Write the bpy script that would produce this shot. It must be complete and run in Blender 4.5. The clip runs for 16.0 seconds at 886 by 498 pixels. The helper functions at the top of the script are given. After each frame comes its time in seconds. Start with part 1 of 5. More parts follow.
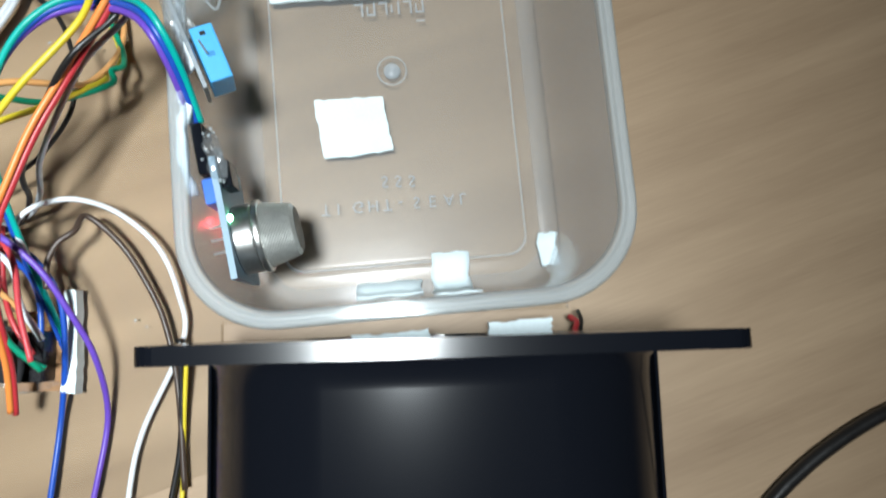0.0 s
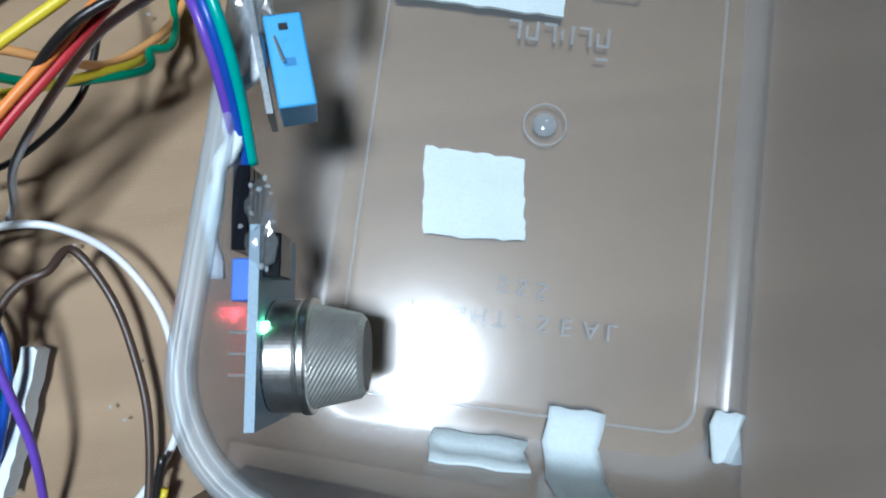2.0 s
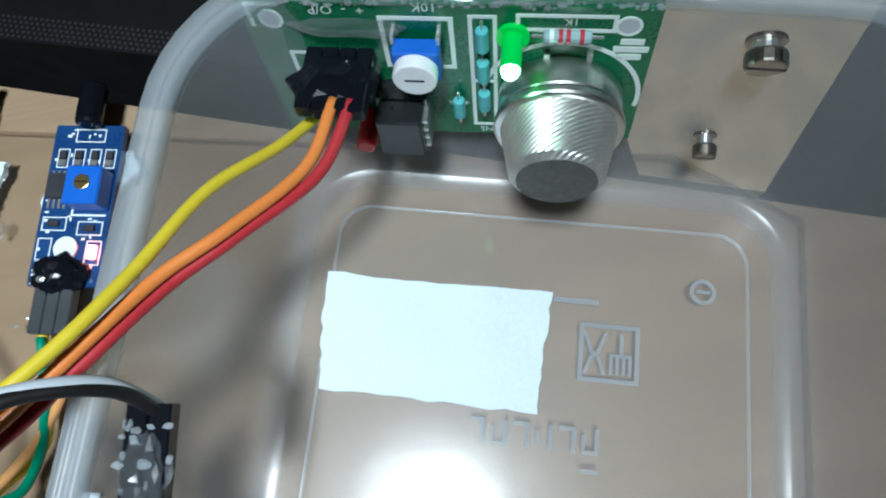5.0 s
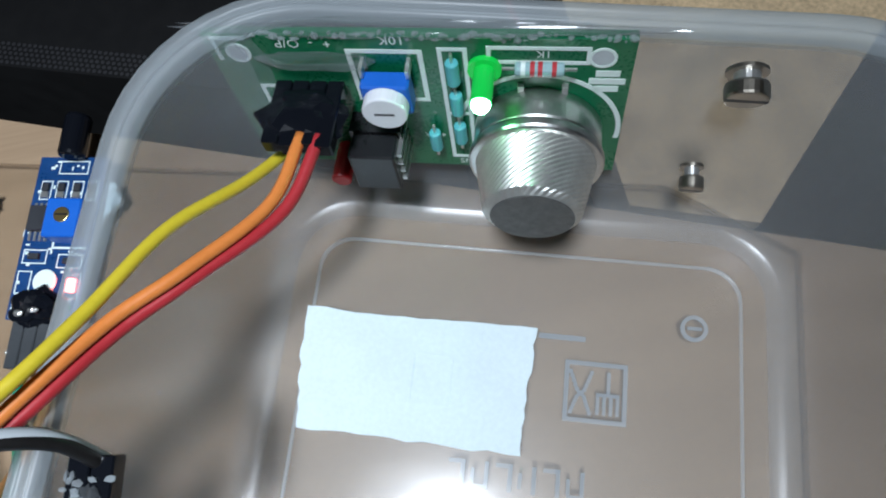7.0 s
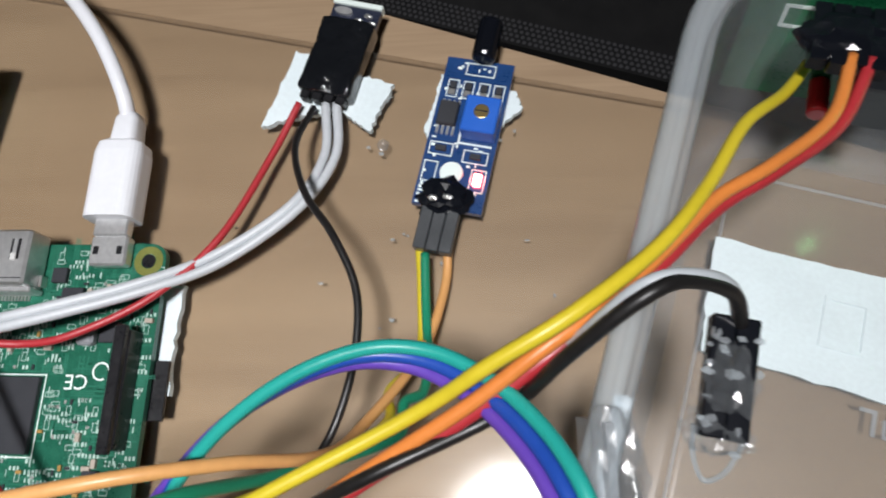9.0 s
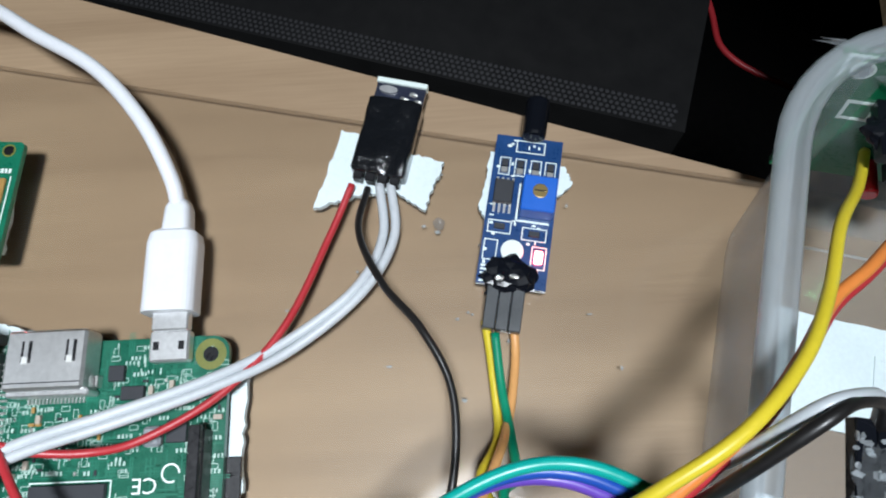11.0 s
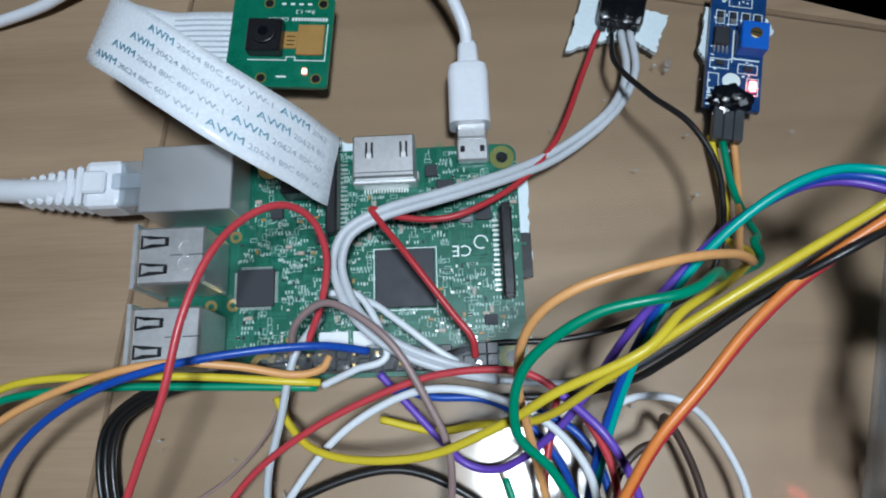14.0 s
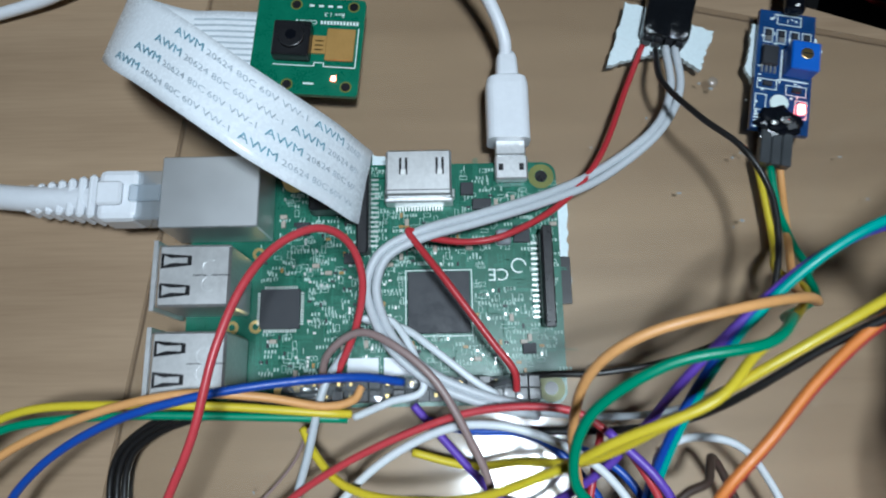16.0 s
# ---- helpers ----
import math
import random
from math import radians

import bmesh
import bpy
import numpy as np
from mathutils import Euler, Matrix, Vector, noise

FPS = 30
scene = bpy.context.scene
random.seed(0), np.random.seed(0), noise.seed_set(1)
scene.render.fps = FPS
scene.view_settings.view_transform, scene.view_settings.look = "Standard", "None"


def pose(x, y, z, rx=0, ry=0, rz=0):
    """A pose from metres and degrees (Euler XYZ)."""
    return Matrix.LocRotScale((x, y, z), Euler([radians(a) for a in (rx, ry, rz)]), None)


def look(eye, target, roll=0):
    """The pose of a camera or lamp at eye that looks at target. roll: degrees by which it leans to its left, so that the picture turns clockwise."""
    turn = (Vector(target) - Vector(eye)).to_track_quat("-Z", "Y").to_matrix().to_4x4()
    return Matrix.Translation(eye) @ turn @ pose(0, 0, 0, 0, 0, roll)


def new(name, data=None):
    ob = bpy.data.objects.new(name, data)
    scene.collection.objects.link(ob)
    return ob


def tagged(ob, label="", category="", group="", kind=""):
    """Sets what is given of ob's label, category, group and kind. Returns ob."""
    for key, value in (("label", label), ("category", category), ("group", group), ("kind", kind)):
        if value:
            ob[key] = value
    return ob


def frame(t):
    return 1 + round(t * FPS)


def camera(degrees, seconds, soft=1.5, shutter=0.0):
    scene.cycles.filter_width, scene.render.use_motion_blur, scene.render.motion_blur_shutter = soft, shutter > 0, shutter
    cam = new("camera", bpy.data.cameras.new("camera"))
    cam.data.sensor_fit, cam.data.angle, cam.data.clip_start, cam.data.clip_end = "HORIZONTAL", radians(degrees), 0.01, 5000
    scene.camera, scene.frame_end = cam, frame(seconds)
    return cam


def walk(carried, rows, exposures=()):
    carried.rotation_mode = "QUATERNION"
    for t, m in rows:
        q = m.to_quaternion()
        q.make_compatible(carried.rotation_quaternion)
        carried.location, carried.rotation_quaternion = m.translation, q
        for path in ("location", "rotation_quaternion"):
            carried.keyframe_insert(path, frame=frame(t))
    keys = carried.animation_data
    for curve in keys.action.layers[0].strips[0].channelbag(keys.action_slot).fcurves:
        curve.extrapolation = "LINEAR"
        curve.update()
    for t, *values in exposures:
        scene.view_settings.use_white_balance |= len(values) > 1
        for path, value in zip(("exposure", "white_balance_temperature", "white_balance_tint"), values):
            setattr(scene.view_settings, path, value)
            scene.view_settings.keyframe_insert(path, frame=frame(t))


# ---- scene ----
cam = camera(66.0, 16.0, 2.0, 0.4)
PATH = [
    (0, 0.10862, -0.13280, 0.21408, 6.670, -1.821, -20.720),
    (0.5, 0.10734, -0.11367, 0.20358, 7.593, -3.096, -18.847),
    (1, 0.11067, -0.10130, 0.17695, 7.868, -4.037, -14.835),
    (1.5, 0.10363, -0.09540, 0.15754, 7.772, -1.709, -11.220),
    (2, 0.10246, -0.09503, 0.14888, 7.074, 0.968, -8.265),
    (2.5, 0.09407, -0.09438, 0.14106, 7.855, 0.412, -6.423),
    (3, 0.08843, -0.08611, 0.14571, 8.851, 1.125, -5.278),
    (3.5, 0.09540, -0.06900, 0.15171, 10.907, 1.688, -5.332),
    (4, 0.11201, -0.04962, 0.14539, 11.969, 3.153, -7.515),
    (4.5, 0.11876, -0.04226, 0.13974, 13.955, 2.825, -9.117),
    (5, 0.12574, -0.03157, 0.12653, 15.155, 2.850, -9.533),
    (7.5, 0.13272, -0.02924, 0.12369, 16.848, 5.007, -8.842),
    (8, 0.11574, -0.03241, 0.12760, 16.924, 5.284, -7.532),
    (8.5, 0.08016, -0.03420, 0.13921, 13.946, 1.985, -3.126),
    (9, 0.06886, -0.03723, 0.12859, 16.593, 6.409, 1.597),
    (9.2, 0.06353, -0.03444, 0.12714, 17.225, 5.643, 1.590),
    (11.3, 0.04092, -0.02509, 0.13935, 17.549, 1.899, -2.577),
    (11.5, 0.03696, -0.02472, 0.14175, 16.458, 2.103, -2.286),
    (12, 0.01368, -0.02939, 0.14760, 15.854, 1.939, -1.166),
    (12.5, -0.00239, -0.03298, 0.15173, 15.186, 2.609, 1.149),
    (13, -0.00929, -0.04169, 0.16315, 15.371, 2.865, 1.156),
    (13.5, -0.01239, -0.05851, 0.16522, 15.160, 3.128, -0.732),
    (14, -0.01301, -0.06665, 0.16596, 14.207, 2.537, -1.826),
    (14.5, -0.01070, -0.06775, 0.17116, 14.208, 1.970, -1.976),
    (15, -0.01381, -0.07448, 0.18517, 14.385, 1.683, -1.526),
    (15.5, -0.02047, -0.06973, 0.17826, 14.115, 0.874, -0.949),
    (16, -0.02579, -0.05704, 0.16025, 13.367, 0.592, -0.868),
]
walk(cam, [(t, pose(x, y, z, rx, ry, rz)) for t, x, y, z, rx, ry, rz in PATH],
     exposures=[(0, 0.5, 6500, 10), (0.5, 0.25, 6350, 10), (1, 0.3, 6150, 11), (1.5, 0.16, 5950, 11), (2, 0.03, 5800, 11), (2.5, -0.08, 5900, 11), (3, -0.05, 6300, 10), (4, 0.1, 6000, 9), (5, 0.27, 5950, 8), (7.5, 0.1, 6200, 16), (8.4, -0.08, 6700, 18), (9, 0.02, 7000, 20), (9.6, 0, 7100, 18), (11.3, 0.2, 6300, 13), (12, -0.1, 6200, 9), (12.5, -0.4, 5900, 8), (14, -0.45, 5900, 12), (15, -0.45, 6000, 12), (15.5, -0.3, 6000, 9), (16, -0.4, 5900, 9)])

# ---- light: one small bright stand-in lamp above the table in a dark room ----
world = bpy.data.worlds.new("room_dark")
scene.world = world
world.use_nodes = True
world.node_tree.nodes["Background"].inputs["Color"].default_value = (0.75, 0.85, 1.0, 1)
world.node_tree.nodes["Background"].inputs["Strength"].default_value = 0.12
# fixed lamp added in place of the torch carried beside the camera
lamp_data = bpy.data.lights.new("torch_stand_in", "AREA")
lamp_data.shape, lamp_data.size, lamp_data.energy, lamp_data.color = "DISK", 0.11, 0.97, (0.88, 0.97, 1.0)
lamp_data.spread = radians(66)
lamp = new("torch_stand_in", lamp_data)
lamp.matrix_world = look((0.056, -0.125, 0.72), (-0.03, -0.07, 0.0))

MM = 0.001
BOX_TURN = -15.5


# ---- materials ----
def material(name, color, rough=0.5, metal=0.0, grain=0.0, scale=400.0, bump=0.0, coat=0.0, spec=0.5, emit=None, power=0.0):
    """A principled material with mottling and relief at two sizes."""
    m = bpy.data.materials.new(name)
    m.use_nodes = True
    n, l = m.node_tree.nodes, m.node_tree.links
    b = n["Principled BSDF"]
    b.inputs["Base Color"].default_value = (*color, 1)
    b.inputs["Roughness"].default_value = rough
    b.inputs["Metallic"].default_value = metal
    b.inputs["Coat Weight"].default_value = coat
    b.inputs["Coat Roughness"].default_value = 0.08
    b.inputs["Specular IOR Level"].default_value = spec
    if emit:
        b.inputs["Emission Color"].default_value = (*emit, 1)
        b.inputs["Emission Strength"].default_value = power
    if grain or bump:
        co = n.new("ShaderNodeTexCoord")
        fine, broad = n.new("ShaderNodeTexNoise"), n.new("ShaderNodeTexNoise")
        fine.inputs["Scale"].default_value, broad.inputs["Scale"].default_value = scale * 4, scale * 0.35
        for tex in (fine, broad):
            tex.inputs["Detail"].default_value = 4
            l.new(co.outputs["Object"], tex.inputs["Vector"])
        both = n.new("ShaderNodeMath")
        l.new(fine.outputs["Fac"], both.inputs[0])
        l.new(broad.outputs["Fac"], both.inputs[1])
        if grain:
            ramp = n.new("ShaderNodeMapRange")
            ramp.inputs["From Min"].default_value, ramp.inputs["From Max"].default_value = 0.7, 1.3
            ramp.inputs["To Min"].default_value, ramp.inputs["To Max"].default_value = 1 - grain, 1 + grain
            l.new(both.outputs[0], ramp.inputs["Value"])
            mul = n.new("ShaderNodeVectorMath")
            mul.operation = "SCALE"
            mul.inputs[0].default_value = color
            l.new(ramp.outputs[0], mul.inputs["Scale"])
            l.new(mul.outputs[0], b.inputs["Base Color"])
            rr = n.new("ShaderNodeMapRange")
            rr.inputs["From Min"].default_value, rr.inputs["From Max"].default_value = 0.7, 1.3
            rr.inputs["To Min"].default_value, rr.inputs["To Max"].default_value = (rough * 0.97, rough * 1.04) if metal > 0.5 else (rough * 0.8, min(1, rough * 1.25))
            l.new(both.outputs[0], rr.inputs["Value"])
            l.new(rr.outputs[0], b.inputs["Roughness"])
        if bump:
            bp = n.new("ShaderNodeBump")
            bp.inputs["Strength"].default_value, bp.inputs["Distance"].default_value = bump, 0.0004
            l.new(both.outputs[0], bp.inputs["Height"])
            l.new(bp.outputs[0], b.inputs["Normal"])
    return m


def wood_material(name, light, dark, turn):
    m = bpy.data.materials.new(name)
    m.use_nodes = True
    n, l = m.node_tree.nodes, m.node_tree.links
    b = n["Principled BSDF"]
    b.inputs["Roughness"].default_value = 0.5
    co, mp = n.new("ShaderNodeTexCoord"), n.new("ShaderNodeMapping")
    mp.inputs["Rotation"].default_value = (0, 0, radians(turn))
    mp.inputs["Scale"].default_value = (4, 60, 20)
    l.new(co.outputs["Object"], mp.inputs["Vector"])
    streak = n.new("ShaderNodeTexNoise")
    streak.inputs["Scale"].default_value, streak.inputs["Detail"].default_value, streak.inputs["Distortion"].default_value = 1.0, 6, 0.6
    l.new(mp.outputs[0], streak.inputs["Vector"])
    pores = n.new("ShaderNodeTexNoise")
    mp2 = n.new("ShaderNodeMapping")
    mp2.inputs["Rotation"].default_value = (0, 0, radians(turn))
    mp2.inputs["Scale"].default_value = (60, 1500, 100)
    l.new(co.outputs["Object"], mp2.inputs["Vector"])
    l.new(mp2.outputs[0], pores.inputs["Vector"])
    pores.inputs["Scale"].default_value = 1.0
    pores.inputs["Detail"].default_value = 3
    cloud = n.new("ShaderNodeTexNoise")
    cloud.inputs["Scale"].default_value = 9
    l.new(co.outputs["Object"], cloud.inputs["Vector"])
    ramp = n.new("ShaderNodeValToRGB")
    ramp.color_ramp.elements[0].position, ramp.color_ramp.elements[0].color = 0.36, (*dark, 1)
    ramp.color_ramp.elements[1].position, ramp.color_ramp.elements[1].color = 0.64, (*light, 1)
    add = n.new("ShaderNodeMath")
    add.operation = "MULTIPLY_ADD"
    l.new(pores.outputs["Fac"], add.inputs[0])
    add.inputs[1].default_value = 0.22
    mix = n.new("ShaderNodeMath")
    mix.operation = "MULTIPLY_ADD"
    l.new(cloud.outputs["Fac"], mix.inputs[0])
    mix.inputs[1].default_value = 0.25
    sub = n.new("ShaderNodeMath")
    sub.operation = "MULTIPLY"
    l.new(streak.outputs["Fac"], sub.inputs[0])
    sub.inputs[1].default_value = 0.55
    l.new(sub.outputs[0], mix.inputs[2])
    l.new(mix.outputs[0], add.inputs[2])
    l.new(add.outputs[0], ramp.inputs[0])
    l.new(ramp.outputs[0], b.inputs["Base Color"])
    bp = n.new("ShaderNodeBump")
    bp.inputs["Strength"].default_value, bp.inputs["Distance"].default_value = 0.12, 0.0003
    l.new(pores.outputs["Fac"], bp.inputs["Height"])
    l.new(bp.outputs[0], b.inputs["Normal"])
    return m


def clear_material(name, tint, milk, rough=0.06, smear=0.0, ior=1.5):
    """Clear sheet plastic: straight-through light, a little milkiness and a fresnel gloss."""
    m = bpy.data.materials.new(name)
    m.use_nodes = True
    n, l = m.node_tree.nodes, m.node_tree.links
    n.remove(n["Principled BSDF"])
    out = n["Material Output"]
    through_bsdf, diff, gloss = n.new("ShaderNodeBsdfTransparent"), n.new("ShaderNodeBsdfDiffuse"), n.new("ShaderNodeBsdfGlossy")
    through_bsdf.inputs["Color"].default_value = (*tint, 1)
    diff.inputs["Color"].default_value = (0.78, 0.84, 0.88, 1)
    gloss.inputs["Roughness"].default_value = rough
    a, c = n.new("ShaderNodeMixShader"), n.new("ShaderNodeMixShader")
    a.inputs[0].default_value = milk
    l.new(through_bsdf.outputs[0], a.inputs[1])
    glow, cloudy = n.new("ShaderNodeBsdfTranslucent"), n.new("ShaderNodeMixShader")
    glow.inputs["Color"].default_value = (0.78, 0.84, 0.88, 1)
    cloudy.inputs[0].default_value = 0.4
    l.new(diff.outputs[0], cloudy.inputs[1])
    l.new(glow.outputs[0], cloudy.inputs[2])
    l.new(cloudy.outputs[0], a.inputs[2])
    fr, steep, amount = n.new("ShaderNodeLayerWeight"), n.new("ShaderNodeMath"), n.new("ShaderNodeMath")
    fr.inputs["Blend"].default_value = 0.5
    steep.operation, amount.operation = "POWER", "MULTIPLY_ADD"
    steep.inputs[1].default_value = 4.5
    facing = ((ior - 1) / (ior + 1)) ** 2
    amount.inputs[1].default_value, amount.inputs[2].default_value = 0.8 - facing, facing
    l.new(fr.outputs["Facing"], steep.inputs[0])
    l.new(steep.outputs[0], amount.inputs[0])
    l.new(amount.outputs[0], c.inputs[0])
    l.new(a.outputs[0], c.inputs[1])
    l.new(gloss.outputs[0], c.inputs[2])
    l.new(c.outputs[0], out.inputs["Surface"])
    co, tex = n.new("ShaderNodeTexCoord"), n.new("ShaderNodeTexNoise")
    l.new(co.outputs["Object"], tex.inputs["Vector"])
    tex.inputs["Scale"].default_value, tex.inputs["Detail"].default_value = 90, 3
    bp = n.new("ShaderNodeBump")
    bp.inputs["Strength"].default_value, bp.inputs["Distance"].default_value = smear, 0.0006
    l.new(tex.outputs["Fac"], bp.inputs["Height"])
    for node in (gloss, fr):
        l.new(bp.outputs[0], node.inputs["Normal"])
    return m


WOOD = wood_material("table_laminate", (0.41, 0.288, 0.182), (0.27, 0.18, 0.108), 8)
CHIP = material("chipboard", (0.50, 0.37, 0.22), 0.8, grain=0.35, scale=260, bump=0.5)
# near-black: lack of light beyond the table is put into this colour
DARK = material("unlit_black", (0.002, 0.002, 0.0025), 0.95, grain=0.4, scale=20)
PLASTER = material("bounce_paint", (0.72, 0.73, 0.74), 0.9, grain=0.05, scale=8)
BOX_CLEAR = clear_material("box_plastic", (0.79, 0.795, 0.815), 0.165, 0.24, 0.14, 1.31)
BOX_RIM = clear_material("frosted_rim", (0.72, 0.77, 0.79), 0.3, 0.3, 0.05, 1.25)
EMBOSS = clear_material("embossed_plastic", (0.93, 0.94, 0.96), 0.36, 0.12, 0.05)
ACRYLIC = clear_material("acrylic", (0.97, 0.965, 0.95), 0.012, 0.11, 0.07, 1.4)
ACRYLIC_EDGE = clear_material("acrylic_edge", (0.72, 0.66, 0.58), 0.12, 0.15, 0.2)
TAPE = material("foam_tape", (0.70, 0.80, 0.83), 0.85, grain=0.05, scale=300, bump=0.25)
PCB = material("green_board", (0.004, 0.105, 0.063), 0.32, grain=0.25, scale=700, bump=0.05, coat=0.15)
PCB_DARK = material("sensor_green_board", (0.004, 0.135, 0.055), 0.3, grain=0.15, scale=500, bump=0.05, coat=0.3)
PCB_BLUE = material("blue_board", (0.008, 0.05, 0.17), 0.32, grain=0.2, scale=600, bump=0.05, coat=0.3)
PCB_BLACK = material("black_board", (0.02, 0.025, 0.045), 0.3, grain=0.2, scale=600, coat=0.4)
SILK = material("white_print", (0.75, 0.85, 0.82), 0.6)
BLACK = material("black_plastic", (0.012, 0.012, 0.014), 0.32, grain=0.2, scale=400, bump=0.05)
FAN_BLACK = material("glossy_black_plastic", (0.005, 0.006, 0.009), 0.16, coat=0.0, spec=0.3)
CHIP_BLACK = material("chip_epoxy", (0.022, 0.024, 0.030), 0.55, grain=0.12, scale=900, bump=0.05)
CAN_STEEL = material("polished_can_steel", (0.70, 0.70, 0.68), 0.30, 1.0, grain=0.1, scale=300, bump=0.03)
SCREW_STEEL = material("dull_screw_steel", (0.44, 0.40, 0.34), 0.3, 1.0, grain=0.15, scale=900)
STEEL = material("tinned_steel", (0.76, 0.765, 0.77), 0.38, 0.82, grain=0.12, scale=260, bump=0.06)
PORT_STEEL = material("smooth_port_steel", (0.66, 0.66, 0.66), 0.42, 0.92, grain=0.1, scale=220, bump=0.03)
SOLDER = material("solder", (0.72, 0.72, 0.70), 0.34, 0.9)
BRIGHT_TIN = material("bright_tin", (0.88, 0.88, 0.86), 0.45, 0.5)
PCB_CAM = material("camera_green_board", (0.006, 0.15, 0.085), 0.3, grain=0.2, scale=700, bump=0.05, coat=0.3)
GOLD = material("gold_plate", (0.85, 0.62, 0.25), 0.3, 1.0)
WHITE = material("white_plastic", (0.78, 0.80, 0.84), 0.35, grain=0.03, scale=200, bump=0.05)
BLUE = material("sky_blue_plastic", (0.05, 0.36, 0.72), 0.42, grain=0.06, scale=400, bump=0.05)
CERAMIC = material("resistor_ceramic", (0.10, 0.45, 0.48), 0.4, grain=0.05)
RED_LED = material("red_led", (0.6, 0.02, 0.02), 0.3, emit=(1.0, 0.08, 0.06), power=42.0)
RED_GLOW = material("bright_red_led", (0.6, 0.02, 0.02), 0.3, emit=(1.0, 0.06, 0.08), power=45.0)
RED_DULL = material("red_led_off", (0.45, 0.01, 0.012), 0.25)
GREEN_LED = material("green_led", (0.02, 0.6, 0.1), 0.3, emit=(0.25, 1.0, 0.40), power=40.0)
GREEN_LENS = material("green_led_lens", (0.01, 0.42, 0.05), 0.25, emit=(0.02, 0.9, 0.1), power=0.2)
MESH = material("sensor_mesh", (0.60, 0.61, 0.58), 0.38, 0.8, grain=0.15, scale=1500, bump=0.1)
AMBER = material("amber_flex", (0.40, 0.23, 0.07), 0.35, grain=0.1, scale=600)
CLEAR_PLUG = clear_material("clear_plug", (0.86, 0.89, 0.92), 0.30, 0.12, 0.1)
GLUE = clear_material("hot_glue", (0.9, 0.9, 0.9), 0.10, 0.12, 0.5)
GLUE_BEADS = clear_material("glue_beads", (0.85, 0.88, 0.88), 0.38, 0.08, 0.3)
WHITE_GLUE = material("white_foam_scrap", (0.80, 0.86, 0.90), 0.55, grain=0.06, scale=400, bump=0.5)
CRUMPLE = material("crumpled_black_tape", (0.007, 0.008, 0.010), 0.14, grain=0.2, scale=230, bump=0.6, coat=0.5)
RIBBON = material("ribbon_cable", (0.84, 0.88, 0.92), 0.26, grain=0.04, scale=300, bump=0.03)
RIBBON_INK = material("ribbon_ink", (0.17, 0.35, 0.44), 0.6, grain=0.3, scale=2000)
RIBBON_GREY = material("ribbon_grey_ink", (0.45, 0.51, 0.56), 0.6, grain=0.2, scale=2000)
SILK_FINE = material("fine_white_print", (0.40, 0.55, 0.49), 0.6, grain=0.2, scale=1500)
OLIVE = material("olive_ring", (0.16, 0.17, 0.035), 0.45, grain=0.2, scale=600)
COPPER_PAD = material("perf_board", (0.30, 0.15, 0.06), 0.6, grain=0.35, scale=500, bump=0.2)
W_WHITE2 = material("wire_soft_white", (0.52, 0.55, 0.58), 0.38, grain=0.06, scale=300)
W_RED = material("wire_red", (0.44, 0.03, 0.038), 0.36, grain=0.06, scale=300)
W_RED2 = material("wire_light_red", (0.52, 0.05, 0.062), 0.36, grain=0.06, scale=300)
W_WHITE = material("wire_white", (0.70, 0.74, 0.77), 0.38, grain=0.05, scale=300)
W_GREY = material("wire_grey", (0.50, 0.54, 0.57), 0.38, grain=0.05, scale=300)
W_BLACK = material("wire_black", (0.013, 0.012, 0.012), 0.35, grain=0.1, scale=300)
W_BROWNBLACK = material("wire_dark_brown", (0.055, 0.035, 0.026), 0.4, grain=0.1, scale=300)
W_YELLOW = material("wire_yellow", (0.66, 0.52, 0.03), 0.36, grain=0.06, scale=300)
W_GREEN = material("wire_green", (0.0, 0.24, 0.13), 0.36, grain=0.06, scale=300)
W_TEAL = material("wire_teal", (0.0, 0.36, 0.31), 0.34, grain=0.06, scale=300)
W_BLUE = material("wire_blue", (0.012, 0.07, 0.38), 0.34, grain=0.06, scale=300)
W_PURPLE = material("wire_purple", (0.13, 0.06, 0.42), 0.36, grain=0.06, scale=300)
W_ORANGE = material("wire_pale_orange", (0.72, 0.36, 0.13), 0.38, grain=0.06, scale=300)
W_ORANGE2 = material("wire_orange", (0.74, 0.23, 0.05), 0.36, grain=0.06, scale=300)
W_MAUVE = material("wire_mauve", (0.28, 0.20, 0.19), 0.38, grain=0.06, scale=300)
TRIM_BLUE = material("trimmer_blue", (0.01, 0.12, 0.55), 0.38, grain=0.05, scale=500)

CAP_END = material("dull_gauze", (0.16, 0.16, 0.155), 0.5, 0.8, grain=0.3, scale=2500, bump=0.6)


# ---- building helpers ----
def part(name, bm, mat, parent=None, label="", smooth=False):
    me = bpy.data.meshes.new(name)
    bm.normal_update()
    bm.to_mesh(me)
    bm.free()
    if mat:
        me.materials.append(mat)
    if smooth:
        for p in me.polygons:
            p.use_smooth = True
    ob = new(name, me)
    if parent:
        ob.parent = parent
    if label:
        ob["label"] = label
    return ob


def thing(name, m, label, category, group="", kind=""):
    ob = new(name)
    ob.empty_display_size = 0.01
    ob.matrix_world = m
    return tagged(ob, label, category, group, kind)


